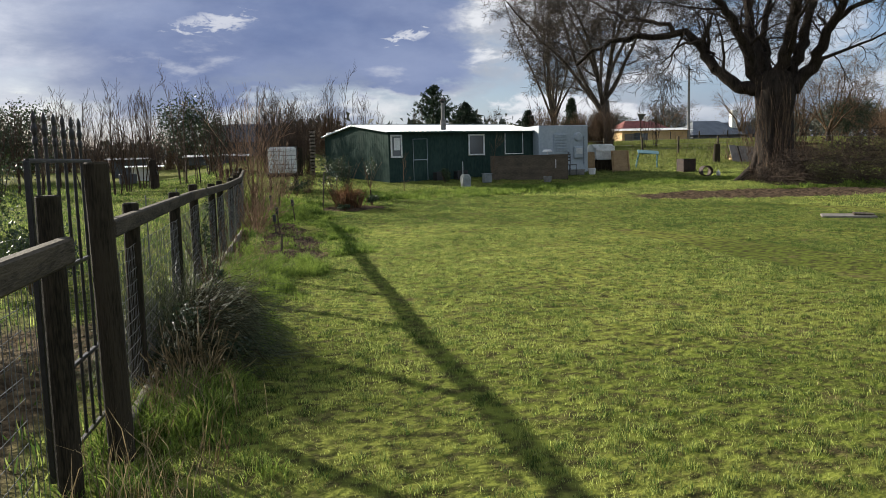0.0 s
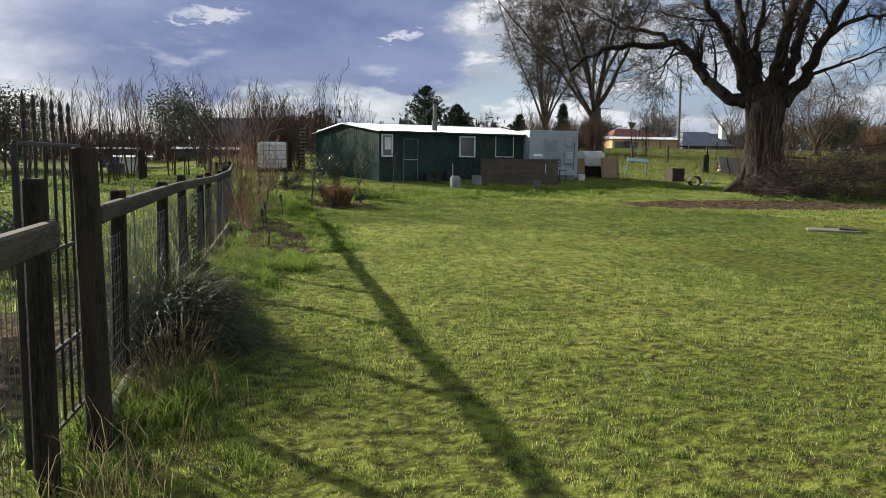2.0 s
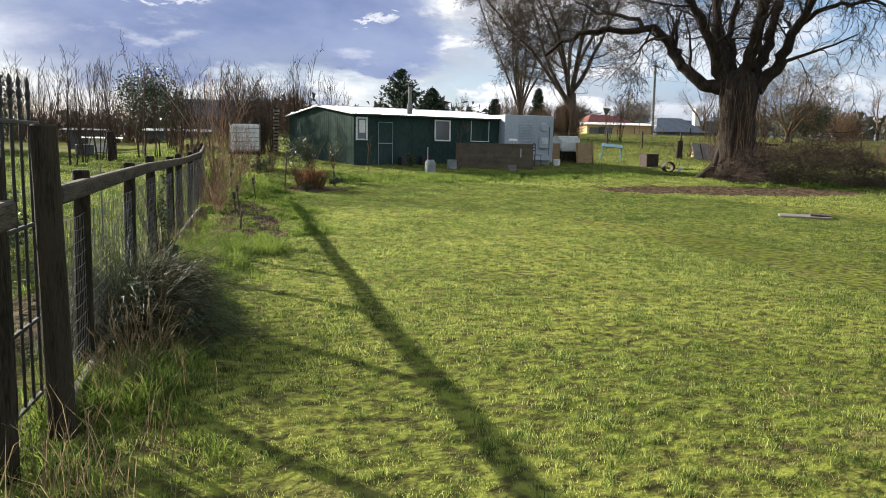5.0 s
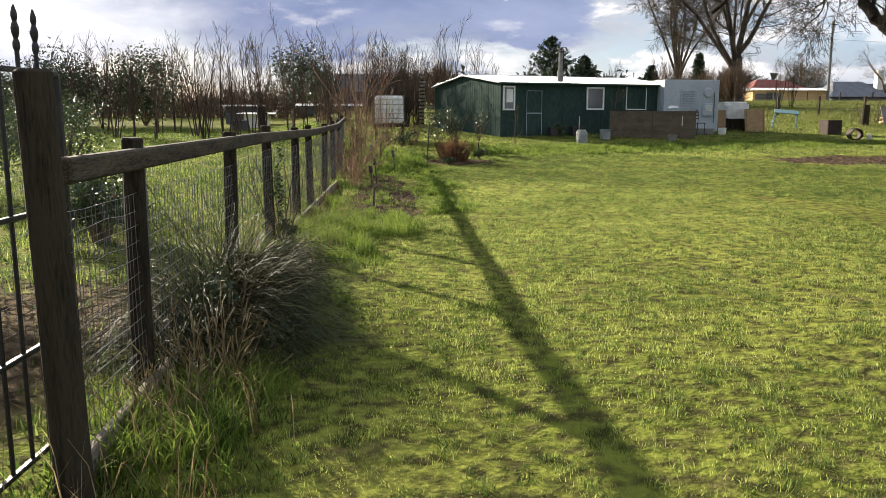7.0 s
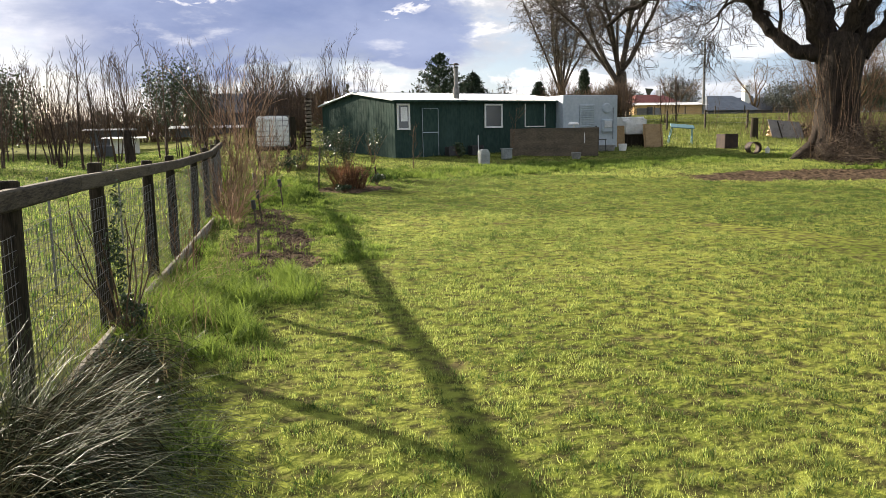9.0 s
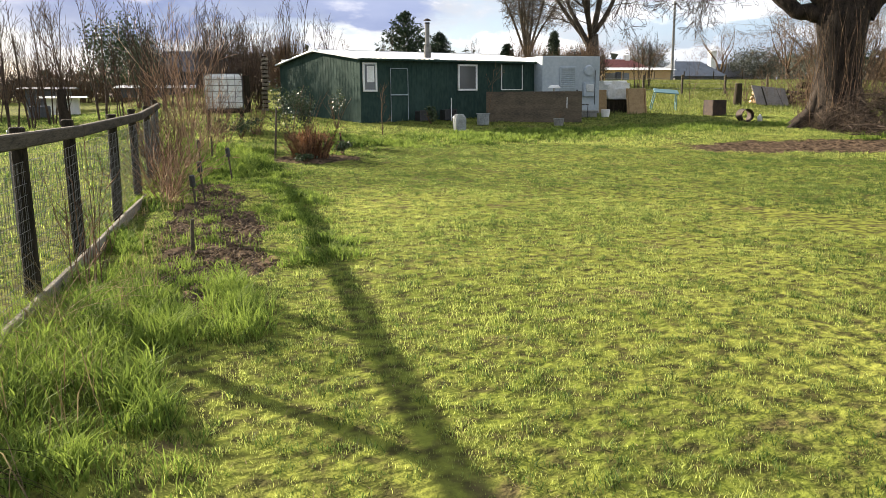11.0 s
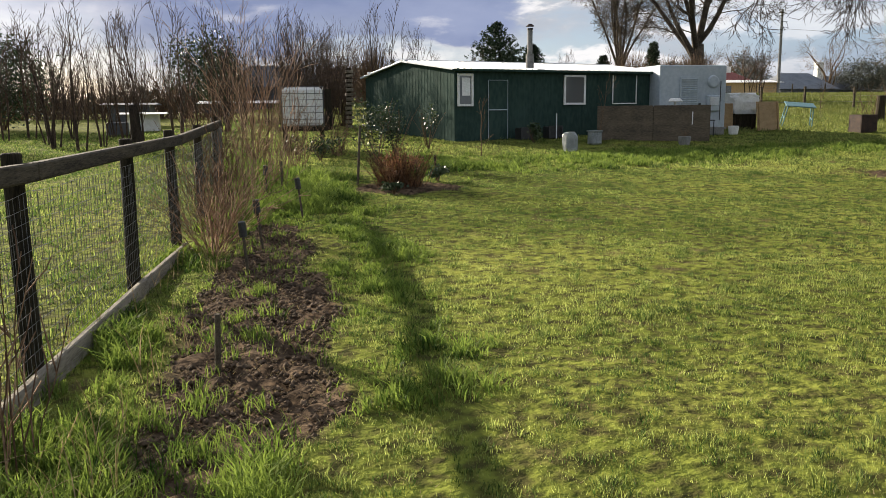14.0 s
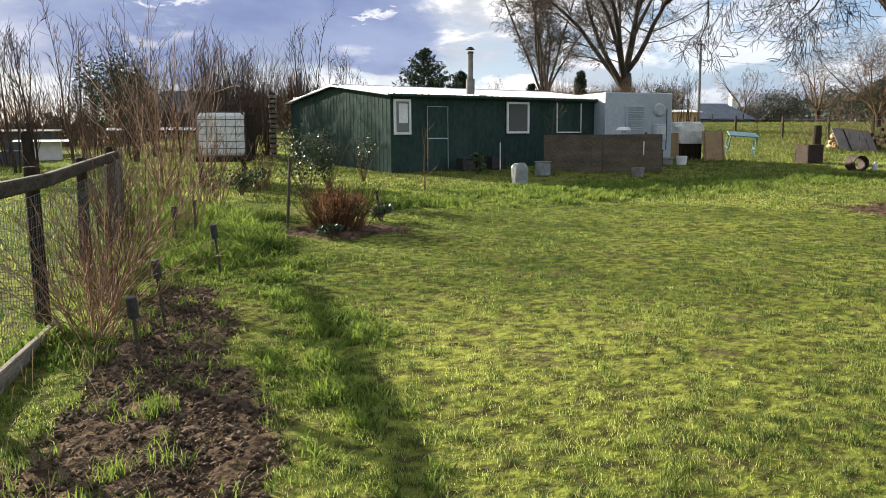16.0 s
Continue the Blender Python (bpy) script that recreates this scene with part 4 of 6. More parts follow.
def build_bushes():
    rng = np.random.RandomState(9)
    for x, y, r, h, mat, label in (
        (-4.9, 58.0, 2.2, 4.9, LEAF, "dense dark evergreen shrub in the paddock"),
        (-2.6, 44.0, 0.9, 2.9, LEAF, "dense dark evergreen shrub in the paddock"),
        (-12.9, 48.5, 2.3, 4.3, LEAF, "dense dark evergreen shrub in the paddock"),
        (-17.3, 49.0, 2.3, 4.1, LEAF, "dense dark evergreen shrub in the paddock"),
        (-20.8, 46.0, 2.0, 3.4, LEAF, "dense dark evergreen shrub in the paddock"),
        (-4.9, 14.6, 0.95, 1.75, LEAF, "glossy leaved shrub behind the fence"),
        (-2.75, 10.4, 0.6, 0.85, LEAF, "low dark leaved shrub behind the fence"),
        (-3.4, 8.0, 0.8, 1.25, LEAF, "glossy leaved shrub behind the gate"),
        (-6.9, 15.6, 1.5, 1.75, LEAF, "glossy leaved shrub behind the fence"),
        (-7.4, 20.5, 1.3, 2.0, LEAF, "glossy leaved shrub behind the fence"),
        (60.5, 74.0, 2.2, 4.2, CONIFER, "dark evergreen shrub across the field"),
        (70.0, 84.0, 2.6, 4.8, CONIFER, "dark evergreen shrub across the field"),
        (83.0, 118.0, 5.0, 6.0, GREYGUM, "grey green gum tree far away"),
        (66.0, 122.0, 4.0, 6.5, GREYGUM, "grey green gum tree far away"),
        (58.0, 125.0, 3.0, 5.5, GREYGUM, "grey green gum tree far away"),
        (98.0, 122.0, 6.0, 7.0, GREYGUM, "grey green gum tree far away"),
        (47.5, 108.0, 2.2, 5.0, GREYGUM, "grey green gum tree far away"),
        (41.5, 104.0, 1.8, 4.4, GREYGUM, "grey green gum tree far away"),
    ):
        t = empty("evergreen_bush", (x, y, gz(x, y)), label, "bush")
        st = Tubes()
        for k in range(9):
            a = rng.uniform(0, 6.28)
            st.add(wander(rng, (0, 0, -0.1), (math.cos(a) * 0.4, math.sin(a) * 0.4, 1), h * 0.8, 6, 0.12, 0.02), np.linspace(0.05, 0.012, 7), 4)
        st.mesh("stem", TWIG, t)
        leaves(int(min(9000, 1800 * r * r + 2500)), rng, (0, 0, h * 0.55), (r, r, h * 0.47), 0.026 if y < 25 else 0.03 + 0.018 * r, mat, "foliage", t)
    # rounded twiggy bushes
    for x, y, r, h in ((4.1, 49.5, 1.55, 3.4), (2.2, 52.0, 1.1, 2.6), (22.0, 60.0, 2.0, 3.4), (25.5, 62.0, 2.0, 3.0), (27.6, 62.5, 1.6, 3.6), (55.0, 62.0, 2.5, 3.4), (26.3, 59.5, 1.5, 3.2)):
        t = empty("twiggy_bush", (x, y, gz(x, y)), "rounded leafless twiggy brown bush", "bush")
        tw = Tubes()
        for k in range(420):
            d = rng.normal(0, 1, 3)
            d[2] = abs(d[2]) * 1.2 + 0.35
            d /= np.linalg.norm(d)
            reach = np.array([d[0] * r, d[1] * r, d[2] * h])
            tw.add(wander(rng, reach * 0.15, reach, np.linalg.norm(reach) * rng.uniform(0.7, 0.95), 5, 0.10, 0.02), np.linspace(0.022, 0.006, 6), 3)
        tagged(tw.mesh("twig_growth", TWIG, t), kind="stuff")


build_bushes()


def conifer(x, y, h, r, seed):
    t = empty("conifer", (x, y, gz(x, y)), "dark green bushy conifer behind the shed", "tree", "conifers behind the shed")
    rng = np.random.RandomState(seed)
    tr = Tubes()
    tr.add(wander(rng, (0, 0, -0.1), (0, 0, 1), h, 6, 0.02, 0), np.linspace(0.12, 0.015, 7), 7)
    tr.mesh("trunk", BARK, t)
    v, tris, n = [], [], 0
    for k in range(190):
        z = h * (0.06 + 0.94 * rng.uniform(0, 1) ** 0.9)
        ln = r * (1.02 - z / h) ** 0.85 * rng.uniform(0.6, 1.2) + 0.10
        a = rng.uniform(0, 6.283)
        line = wander(rng, (0, 0, z), (math.cos(a), math.sin(a), 0.35), ln, 5, 0.08, 0.05)
        for q in range(int(18 + 20 * ln)):
            p = line[rng.randint(1, 6)] + rng.normal(0, 0.06, 3)
            d = rng.normal(0, 1, 3) + np.array([math.cos(a), math.sin(a), 0.5])
            d *= 0.17 / np.linalg.norm(d)
            s = np.cross(d, rng.normal(0, 1, 3))
            s *= 0.045 / (np.linalg.norm(s) + 1e-6)
            v += [p - s, p + s, p + d]
            tris.append((n, n + 1, n + 2))
            n += 3
    fast_mesh("foliage", v, tris, CONIFER, t)


for args in ((12.9, 60.5, 4.9, 2.9, 61), (16.0, 63.0, 3.6, 1.9, 62), (27.9, 70.0, 4.2, 1.1, 63), (23.2, 68.5, 3.0, 1.2, 64)):
    conifer(*args)


# ---- brush pile ----
def build_brush():
    x0, y0 = 19.7, 23.9
    t = empty("brush_pile", (x0, y0, gz(x0, y0)), "heap of cut branches and twigs under the tree", "brush pile")
    rng = np.random.RandomState(14)
    tubes = Tubes()
    for k in range(3600):
        u = rng.uniform(-1, 1)
        w = rng.uniform(-1, 1)
        top = (1.7 + 0.3 * math.sin(u * 5)) * (1 - u * u) ** 0.6 * (1 - w * w) ** 0.5
        p = np.array([u * 2.75, w * 1.3 - u * 0.9, rng.uniform(0.0, max(top, 0.12))])
        a = rng.uniform(0, 6.283)
        d = np.array([math.cos(a), math.sin(a), rng.normal(0.2, 0.6)])
        ln = rng.uniform(0.3, 1.0) if k % 9 else rng.uniform(0.9, 1.7)
        line = wander(rng, p - d * ln / 2, d, ln, 5, 0.13, -0.02)
        line[:, 2] = np.maximum(line[:, 2], 0.02)
        r = rng.choice([0.005, 0.008, 0.013, 0.022], p=[0.6, 0.28, 0.10, 0.02])
        tubes.add(line, np.linspace(r, r * 0.45, 6), 4)
    tubes.mesh("branch_heap", BRUSH, t)
    tagged(t, kind="stuff")


build_brush()


# ---- shrubs along the fence ----
def stem_bush(x, y, height, n, spread, r, seed, label, arch=0.0, mat=None, twigs=4):
    t = empty("bare_shrub", (x, y, gz(x, y)), label, "shrub")
    rng = np.random.RandomState(seed)
    tubes = Tubes()
    for k in range(n):
        a, q = rng.uniform(0, 6.283), rng.uniform(0, 1)
        o = spread * q
        b = rng.uniform(0.02, 0.16)
        line = wander(rng, (math.cos(a) * b, math.sin(a) * b, -0.03), (math.cos(a) * o, math.sin(a) * o, 1), height * rng.uniform(0.55, 1.0), 9, 0.06, 0.0 - arch * q * 0.06)
        into = Tubes() if k < 6 else tubes
        branch(into, rng, line, r * rng.uniform(0.6, 1.0), 0.0025, 3, ((0,) * 6, (0,) * 6, (0,) * 6, (twigs, height * 0.22, 0.5, 3, 0.12, 0.03)))
        if k < 6:
            into.mesh("stem", mat or REED, t)
    tagged(tubes.mesh("stem_growth", mat or REED, t), kind="stuff")


stem_bush(-0.62, 4.85, 0.45, 22, 0.5, 0.003, 68, "tangle of dead brown weeds at the gate post", arch=0.9, twigs=3, mat=DRY)
stem_bush(-0.50, 5.35, 0.55, 36, 0.55, 0.003, 69, "tangle of dead brown weeds along the fence", arch=0.9, twigs=3, mat=DRY)
stem_bush(-0.46, 12.15, 1.15, 13, 0.26, 0.005, 71, "small bare red stemmed shrub against the fence", twigs=2)
stem_bush(-0.22, 17.0, 1.15, 56, 0.85, 0.006, 72, "bare brown stemmed shrub beside the fence", arch=0.9)
stem_bush(-0.26, 18.2, 1.3, 46, 0.75, 0.006, 73, "bare brown stemmed shrub beside the fence", arch=0.7)
stem_bush(-0.24, 19.6, 1.6, 28, 0.7, 0.007, 74, "bare brown stemmed shrub beside the fence", arch=0.7)
stem_bush(-0.04, 20.9, 2.1, 17, 0.55, 0.008, 75, "bare brown stemmed shrub beside the fence", arch=0.4)
stem_bush(0.22, 22.2, 2.1, 18, 0.5, 0.008, 76, "bare brown stemmed shrub beside the fence", arch=0.3)
stem_bush(-0.30, 25.9, 3.7, 26, 0.45, 0.014, 77, "tall bare many stemmed shrub at the end of the fence", twigs=8)
for k, (x, y) in enumerate(((1.5, 36.6), (0.9, 37.6), (2.0, 38.0), (0.3, 36.2))):
    stem_bush(x, y, 3.7, 44, 0.32, 0.014, 170 + k, "tall bare many stemmed shrub behind the tank", twigs=7, mat=SAPLING)
stem_bush(0.5, 24.4, 1.6, 34, 0.5, 0.009, 78, "bare brown stemmed shrub before the tank", arch=0.5)
stem_bush(-0.9, 23.2, 2.2, 40, 0.45, 0.009, 79, "bare brown stemmed shrub beside the fence", arch=0.4)
stem_bush(1.4, 27.5, 1.0, 40, 0.7, 0.008, 80, "low bare brown shrub before the shed")


def bay_bush(x, y, h, r, seed, n, label, size=0.026):
    t = empty("leafy_shrub", (x, y, gz(x, y)), label, "shrub")
    rng = np.random.RandomState(seed)
    st = Tubes()
    for k in range(12):
        a = rng.uniform(0, 6.28)
        st.add(wander(rng, (0, 0, -0.05), (math.cos(a) * 0.35, math.sin(a) * 0.35, 1), h * rng.uniform(0.7, 1), 6, 0.1, 0), np.linspace(0.008, 0.003, 7), 4)
    st.mesh("stem", TWIG, t)
    leaves(n, rng, (0, 0, h * 0.55), (r, r, h * 0.5), size, LEAF, "foliage", t, shell=0.2)


bay_bush(2.15, 25.6, 1.55, 0.55, 81, 1300, "glossy dark leaved shrub beside the shed")
bay_bush(2.75, 27.3, 1.35, 0.6, 82, 1300, "glossy dark leaved shrub beside the shed")
bay_bush(3.7, 28.6, 1.2, 0.3, 83, 320, "small leafy shrub against the shed wall")
bay_bush(1.0, 26.6, 0.6, 0.7, 84, 900, "low dark leaved shrub before the shed")
bay_bush(2.95, 22.6, 0.32, 0.32, 85, 500, "low green clump in the flower bed", 0.03)
bay_bush(2.05, 21.4, 0.2, 0.25, 86, 350, "low green clump in the flower bed", 0.03)
bay_bush(6.75, 29.9, 0.55, 0.32, 87, 420, "green clump against the shed wall", 0.04)
bay_bush(-0.66, 9.45, 1.15, 0.14, 88, 420, "weedy climber on a fence post", 0.016)
bay_bush(-0.55, 5.95, 0.6, 0.28, 89, 380, "leafy weeds at the foot of the fence", 0.022)


for k, (x, y, h, r) in enumerate(((-0.42, 6.3, 0.42, 0.25), (-0.35, 7.1, 0.36, 0.25), (-0.50, 8.4, 0.34, 0.22), (-0.60, 9.5, 0.35, 0.16), (-0.28, 7.7, 0.22, 0.20), (-0.30, 5.7, 0.30, 0.22), (-0.22, 6.7, 0.26, 0.22))):
    bay_bush(x, y, h, r, 120 + k, 520, "dark leafy weeds at the foot of the fence", 0.016)


def build_fern():
    x, y = 2.25, 22.05
    t = empty("dead_flower_clump", (x, y, gz(x, y)), "russet dead stalks and leaves in a flower bed", "plant")
    rng = np.random.RandomState(90)
    st = Tubes()
    for k in range(240):
        a = rng.uniform(0, 6.283)
        b = rng.uniform(0, 0.4)
        st.add(wander(rng, (math.cos(a) * b, math.sin(a) * b, 0), (math.cos(a) * 0.4, math.sin(a) * 0.4, 1), rng.uniform(0.3, 0.80), 5, 0.13, -0.04), np.linspace(0.008, 0.003, 6), 3)
    st.mesh("stalk", RUSSET, t)
    leaves(1100, rng, (0, 0, 0.36), (0.50, 0.46, 0.38), 0.030, RUSSET, "foliage", t, shell=0.2, narrow=0.3)


build_fern()


def young_tree(x, y, h, seed, label):
    t = empty("young_tree", (x, y, gz(x, y)), label, "tree")
    rng = np.random.RandomState(seed)
    tubes = Tubes()
    branch(tubes, rng, wander(rng, (0, 0, -0.05), (0.05, 0, 1), h, 7, 0.07, 0.03), 0.018, 0.004, 2, ((0,) * 6, (0,) * 6, (7, h * 0.42, 0.6, 4, 0.12, 0.05), (3, h * 0.16, 0.5, 3, 0.15, 0.04)))
    tubes.mesh("stem", TWIG, t)


young_tree(4.55, 26.4, 1.25, 91, "thin bare young tree on the lawn by the shed")
young_tree(8.6, 30.0, 1.7, 94, "thin bare young tree by the plywood screen")
for k, (x, y, h) in enumerate(((21.5, 39.0, 2.2), (24.8, 44.0, 3.0), (19.4, 40.0, 2.0), (29.5, 43.0, 3.2), (33.0, 44.0, 3.4), (26.0, 36.5, 2.5), (36.0, 46.0, 3.0), (23.5, 33.5, 2.2))):
    young_tree(x, y, h, 100 + k, "thin bare young tree in the field")


# ---- stakes ----
def stake(x, y, h, r, name, label, cap=False, lean=(0, 0), mat=None):
    s = empty(name, (x, y, gz(x, y)), label, "stake", "garden stakes" if cap else "")
    s.matrix_world = pose(x, y, gz(x, y), *lean, 0)
    part("shaft", cylinder(r, r * 0.9, h + 0.05, (0, 0, -0.05), sides=8, bevel=0.002), mat or WOOD, s)
    if cap:
        part("cap", cylinder(0.036, 0.034, 0.14, (0, 0, h - 0.12), sides=12, bevel=0.006), DARK, s, "black plastic cap")


for x, y, h, ln in ((0.13, 20.9, 0.50, (0, 0)), (0.66, 19.1, 0.50, (2, -6)), (0.26, 17.2, 0.50, (3, -5)), (0.18, 16.2, 0.42, (3, -4))):
    stake(x, y, h, 0.014, "capped_stake", "thin wooden stake with a black cap in the bed", True, ln)
stake(0.22, 13.35, 0.33, 0.018, "garden_peg", "short weathered peg in the dug bed", lean=(2, 3))
stake(1.55, 22.3, 1.0, 0.022, "plant_stake", "tall pale stake in the flower bed", lean=(-3, 4), mat=WOOD)
stake(3.05, 23.3, 0.40, 0.022, "bed_stake", "short dark stake at the edge of the bed", lean=(4, -6), mat=POST)
stake(2.72, 23.6, 0.34, 0.014, "bed_stake", "short pale stake at the edge of the bed")
stake(0.35, 21.2, 0.55, 0.02, "bed_stake", "grey stake in long grass", mat=WOOD)


# ---- water tank on its stand ----
def build_tank():
    t = empty("water_tank", (0.66, 29.2, gz(0.66, 29.2)), "white plastic cube tank in a wire cage on a stand", "water tank", turn=0)
    top = 1.52
    for x in (-0.45, 0.45):
        for y in (-0.4, 0.4):
            part("leg", box((0.09, 0.09, 0.46), (x, y, 0.21), 0.008), POST, t)
    part("deck", box((1.14, 1.1, 0.10), (0, 0, 0.49), 0.01), POST, t)
    part("bladder", box((0.96, 0.96, 0.92), (0, 0, 1.02), 0.07), PLASTIC, t)
    part("lid", cylinder(0.11, 0.11, 0.05, (0, 0, 1.47), sides=18), DARK, t)
    for k in range(7):
        z = 0.57 + k * (top - 0.60) / 6
        q = 0.50
        hoop = Tubes()
        hoop.add([(-q, -q, z), (q, -q, z), (q, q, z), (-q, q, z), (-q, -q, z)], [0.008] * 5, 5)
        hoop.mesh("cage_hoop", CAGE, t)
    for k in range(6):
        a = -0.5 + k * 0.2
        for p in ((a, -0.5), (a, 0.5), (-0.5, a), (0.5, a)):
            bar = Tubes()
            bar.add([(*p, 0.55), (*p, top - 0.02)], [0.0075, 0.0075], 5)
            bar.mesh("cage_bar", CAGE, t)
    part("side_board", box((0.16, 0.03, 1.0), (0.62, -0.2, 0.95), 0.006), POST, t)


build_tank()


# ---- clutter by the shed ----
def crumpled(size, seed, mat, name, parent, rough=0.12, sub=3):
    b = bmesh.new()
    bmesh.ops.create_icosphere(b, subdivisions=sub, radius=0.5)
    rng = random.Random(seed)
    for v in b.verts:
        n = noise.noise(v.co * 3.1 + Vector((seed, 0, 0))) * rough + noise.noise(v.co * 9 + Vector((0, seed, 0))) * rough * 0.4
        v.co *= 1 + n
        lim = 0.33 + 0.03 * noise.noise(v.co * 5)
        v.co = Vector((max(-lim, min(lim, v.co.x)) * size[0] * 1.5, max(-lim, min(lim, v.co.y)) * size[1] * 1.5, (max(-0.34, min(0.40, v.co.z)) + 0.34) * size[2] * 1.4))
    return part(name, b, mat, parent)


def build_clutter():
    x, y = 6.92, 27.35
    s = empty("plastic_sack", (x, y, gz(x, y)), "crumpled white plastic sack standing on the grass", "sack", turn=15)
    crumpled((0.33, 0.2, 0.46), 3, TRANSLUCENT, "bag", s, 0.25)
    x, y = 8.25, 29.3
    s = empty("storage_tub", (x, y, gz(x, y)), "cloudy clear plastic tub by the shed", "tub", turn=10)
    part("body", box((0.30, 0.28, 0.34), (0, 0, 0.17), 0.03), TRANSLUCENT, s)
    part("rim", box((0.33, 0.31, 0.03), (0, 0, 0.35), 0.008), TRANSLUCENT, s)
    for u, v in ((2.0, 0.45), (3.0, 0.40)):
        p = shed_point(u, v, 0)
        s = empty("planter_crate", p, "black plastic crate against the shed wall", "crate", "black crates", turn=SHED_TURN)
        bm = bmesh.new()
        for sx, at in (((0.48, 0.03, 0.06), (0, -0.16, 0.33)), ((0.48, 0.03, 0.06), (0, -0.16, 0.05)), ((0.05, 0.03, 0.36), (-0.22, -0.163, 0.18)), ((0.05, 0.03, 0.36), (0.22, -0.163, 0.18))):
            box(sx, at, 0.004, bm=bm)
        part("front_frame", bm, DARK, s)
        part("body", box((0.46, 0.28, 0.34), (0, 0, 0.17), 0.01), DARK, s)
    p = shed_point(2.98, 0.62, 0)
    stake(p[0], p[1], 0.72, 0.016, "marker_post", "thin white post by the shed wall", mat=WHITE)
    x, y = 10.35, 28.4
    s = empty("garden_pot", (x, y, gz(x, y)), "small pale pot with a dead plant by the screen", "pot")
    part("pot", cylinder(0.13, 0.17, 0.22, sides=16, bevel=0.01), CONCRETE, s)
    tw = Tubes()
    rng = np.random.RandomState(5)
    for k in range(14):
        tw.add(wander(rng, (0, 0, 0.2), rng.normal(0, 0.4, 3) + [0, 0, 1], 0.28, 4, 0.15, 0), np.linspace(0.006, 0.002, 5), 3)
    tw.mesh("plant", TWIG, s)
    x, y = 12.35, 31.2
    s = empty("garden_chair", (x, y, gz(x, y)), "dark metal chair between the screen and cabin", "chair", turn=20)
    for a, b in ((-0.18, -0.18), (0.18, -0.18), (-0.18, 0.18), (0.18, 0.18)):
        part("leg", cylinder(0.013, 0.013, 0.45 if b < 0 else 0.9, (a, b, 0), sides=8), DARK, s)
    part("seat", box((0.42, 0.42, 0.03), (0, 0, 0.45), 0.01), DARK, s)
    for z in (0.62, 0.74, 0.86):
        part("back_slat", box((0.38, 0.02, 0.05), (0, 0.18, z), 0.005), DARK, s)
    x, y = 11.3, 31.0
    s = empty("white_table", (x, y, gz(x, y)), "white domed table behind the plywood screen", "table")
    part("top", cylinder(0.22, 0.14, 0.10, (0, 0, 1.02), sides=16, bevel=0.02), WHITE, s)
    part("leg", cylinder(0.03, 0.03, 1.02, sides=10), WHITE, s)
    x, y = 13.5, 31.6
    s = empty("bucket", (x, y, gz(x, y)), "white plastic bucket on the ground", "bucket")
    part("pail", cylinder(0.13, 0.16, 0.26, sides=18, bevel=0.01), WHITE, s)
    s = empty("step_block", (12.7, 31.5, gz(12.7, 31.5)), "pale timber steps before the cabin", "steps", turn=5)
    part("tread", box((0.7, 0.5, 0.06), (0, 0, 0.20), 0.01), CONCRETE, s)
    part("riser", box((0.64, 0.44, 0.17), (0, 0, 0.085), 0.01), CONCRETE, s)
    # covered heap and leaning boards
    x, y = 14.75, 33.7
    s = empty("covered_trailer", (x, y, gz(x, y)), "heap under a grubby white tarpaulin", "tarpaulin", turn=10)
    part("crate_base", box((0.9, 0.9, 0.62), (0, 0, 0.31), 0.02), POST, s)
    c = crumpled((1.0, 1.0, 0.66), 8, PLASTIC, "tarpaulin", s, 0.34, 4)
    c.location = (0, 0, 0.50)
    for name, px, py, w, h, rz in (("leaning_board", 15.40, 32.9, 1.15, 0.92, 24), ("leaning_board", 14.05, 33.0, 0.32, 0.85, -8)):
        s = empty(name, (px, py, gz(px, py)), "tan weathered board propped on edge", "board", "tan boards", turn=rz)
        part("sheet", box((w, 0.03, h), (0, 0, h / 2 + 0.01), 0.005, (-6, 0, 0)), TAN, s)
        for q in (-0.42, 0.42):
            part("batten", box((0.05, 0.03, h), (q * w, -0.035, h / 2 + 0.01), 0.004, (-6, 0, 0)), TAN, s)
    x, y = 17.45, 34.5
    s = empty("folding_table", (x, y, gz(x, y)), "pale blue folding table tilted in the grass", "table", turn=-25)
    s.matrix_world = pose(x, y, gz(x, y) + 0.02, 14, 5, -22)
    part("top", box((0.95, 0.6, 0.035), (0, 0, 0.74), 0.008), BLUE, s)
    for a in (-0.42, 0.42):
        for b in (-0.2, 0.2):
            part("leg", cylinder(0.02, 0.02, 0.76, (a * 1.15, b, -0.03), (0, -6 if a > 0 else 6, 0), 8), BLUE, s)
        part("stretcher", cylinder(0.014, 0.014, 0.4, (a * 1.08, 0.2, 0.28), (90, 0, 0), 8), BLUE, s)
    x, y = 17.85, 31.6
    s = empty("fire_box", (x, y, gz(x, y)), "rusty dark steel box on the grass", "box", turn=8)
    bm = box((0.62, 0.03, 0.55), (0, -0.24, 0.275), 0.006)
    for sx, at in (((0.62, 0.03, 0.55), (0, 0.24, 0.275)), ((0.03, 0.448, 0.55), (-0.295, 0, 0.275)), ((0.03, 0.448, 0.55), (0.295, 0, 0.275)), ((0.55, 0.44, 0.03), (0, 0, 0.03))):
        box(sx, at, 0.004, bm=bm)
    part("shell", bm, RUST, s)
    x, y = 17.25, 29.0
    s = empty("steel_drum", (x, y, gz(x, y) + 0.205), "rusty dark drum lying on its side", "drum", turn=-12)
    b = bmesh.new()
    prof = [(r * 0.76, z * 0.7) for r, z in ((0.27, -0.35), (0.28, -0.34), (0.27, -0.32), (0.27, -0.13), (0.28, -0.11), (0.27, -0.09), (0.27, 0.2), (0.28, 0.22), (0.27, 0.35), (0.25, 0.35), (0.25, -0.34))]
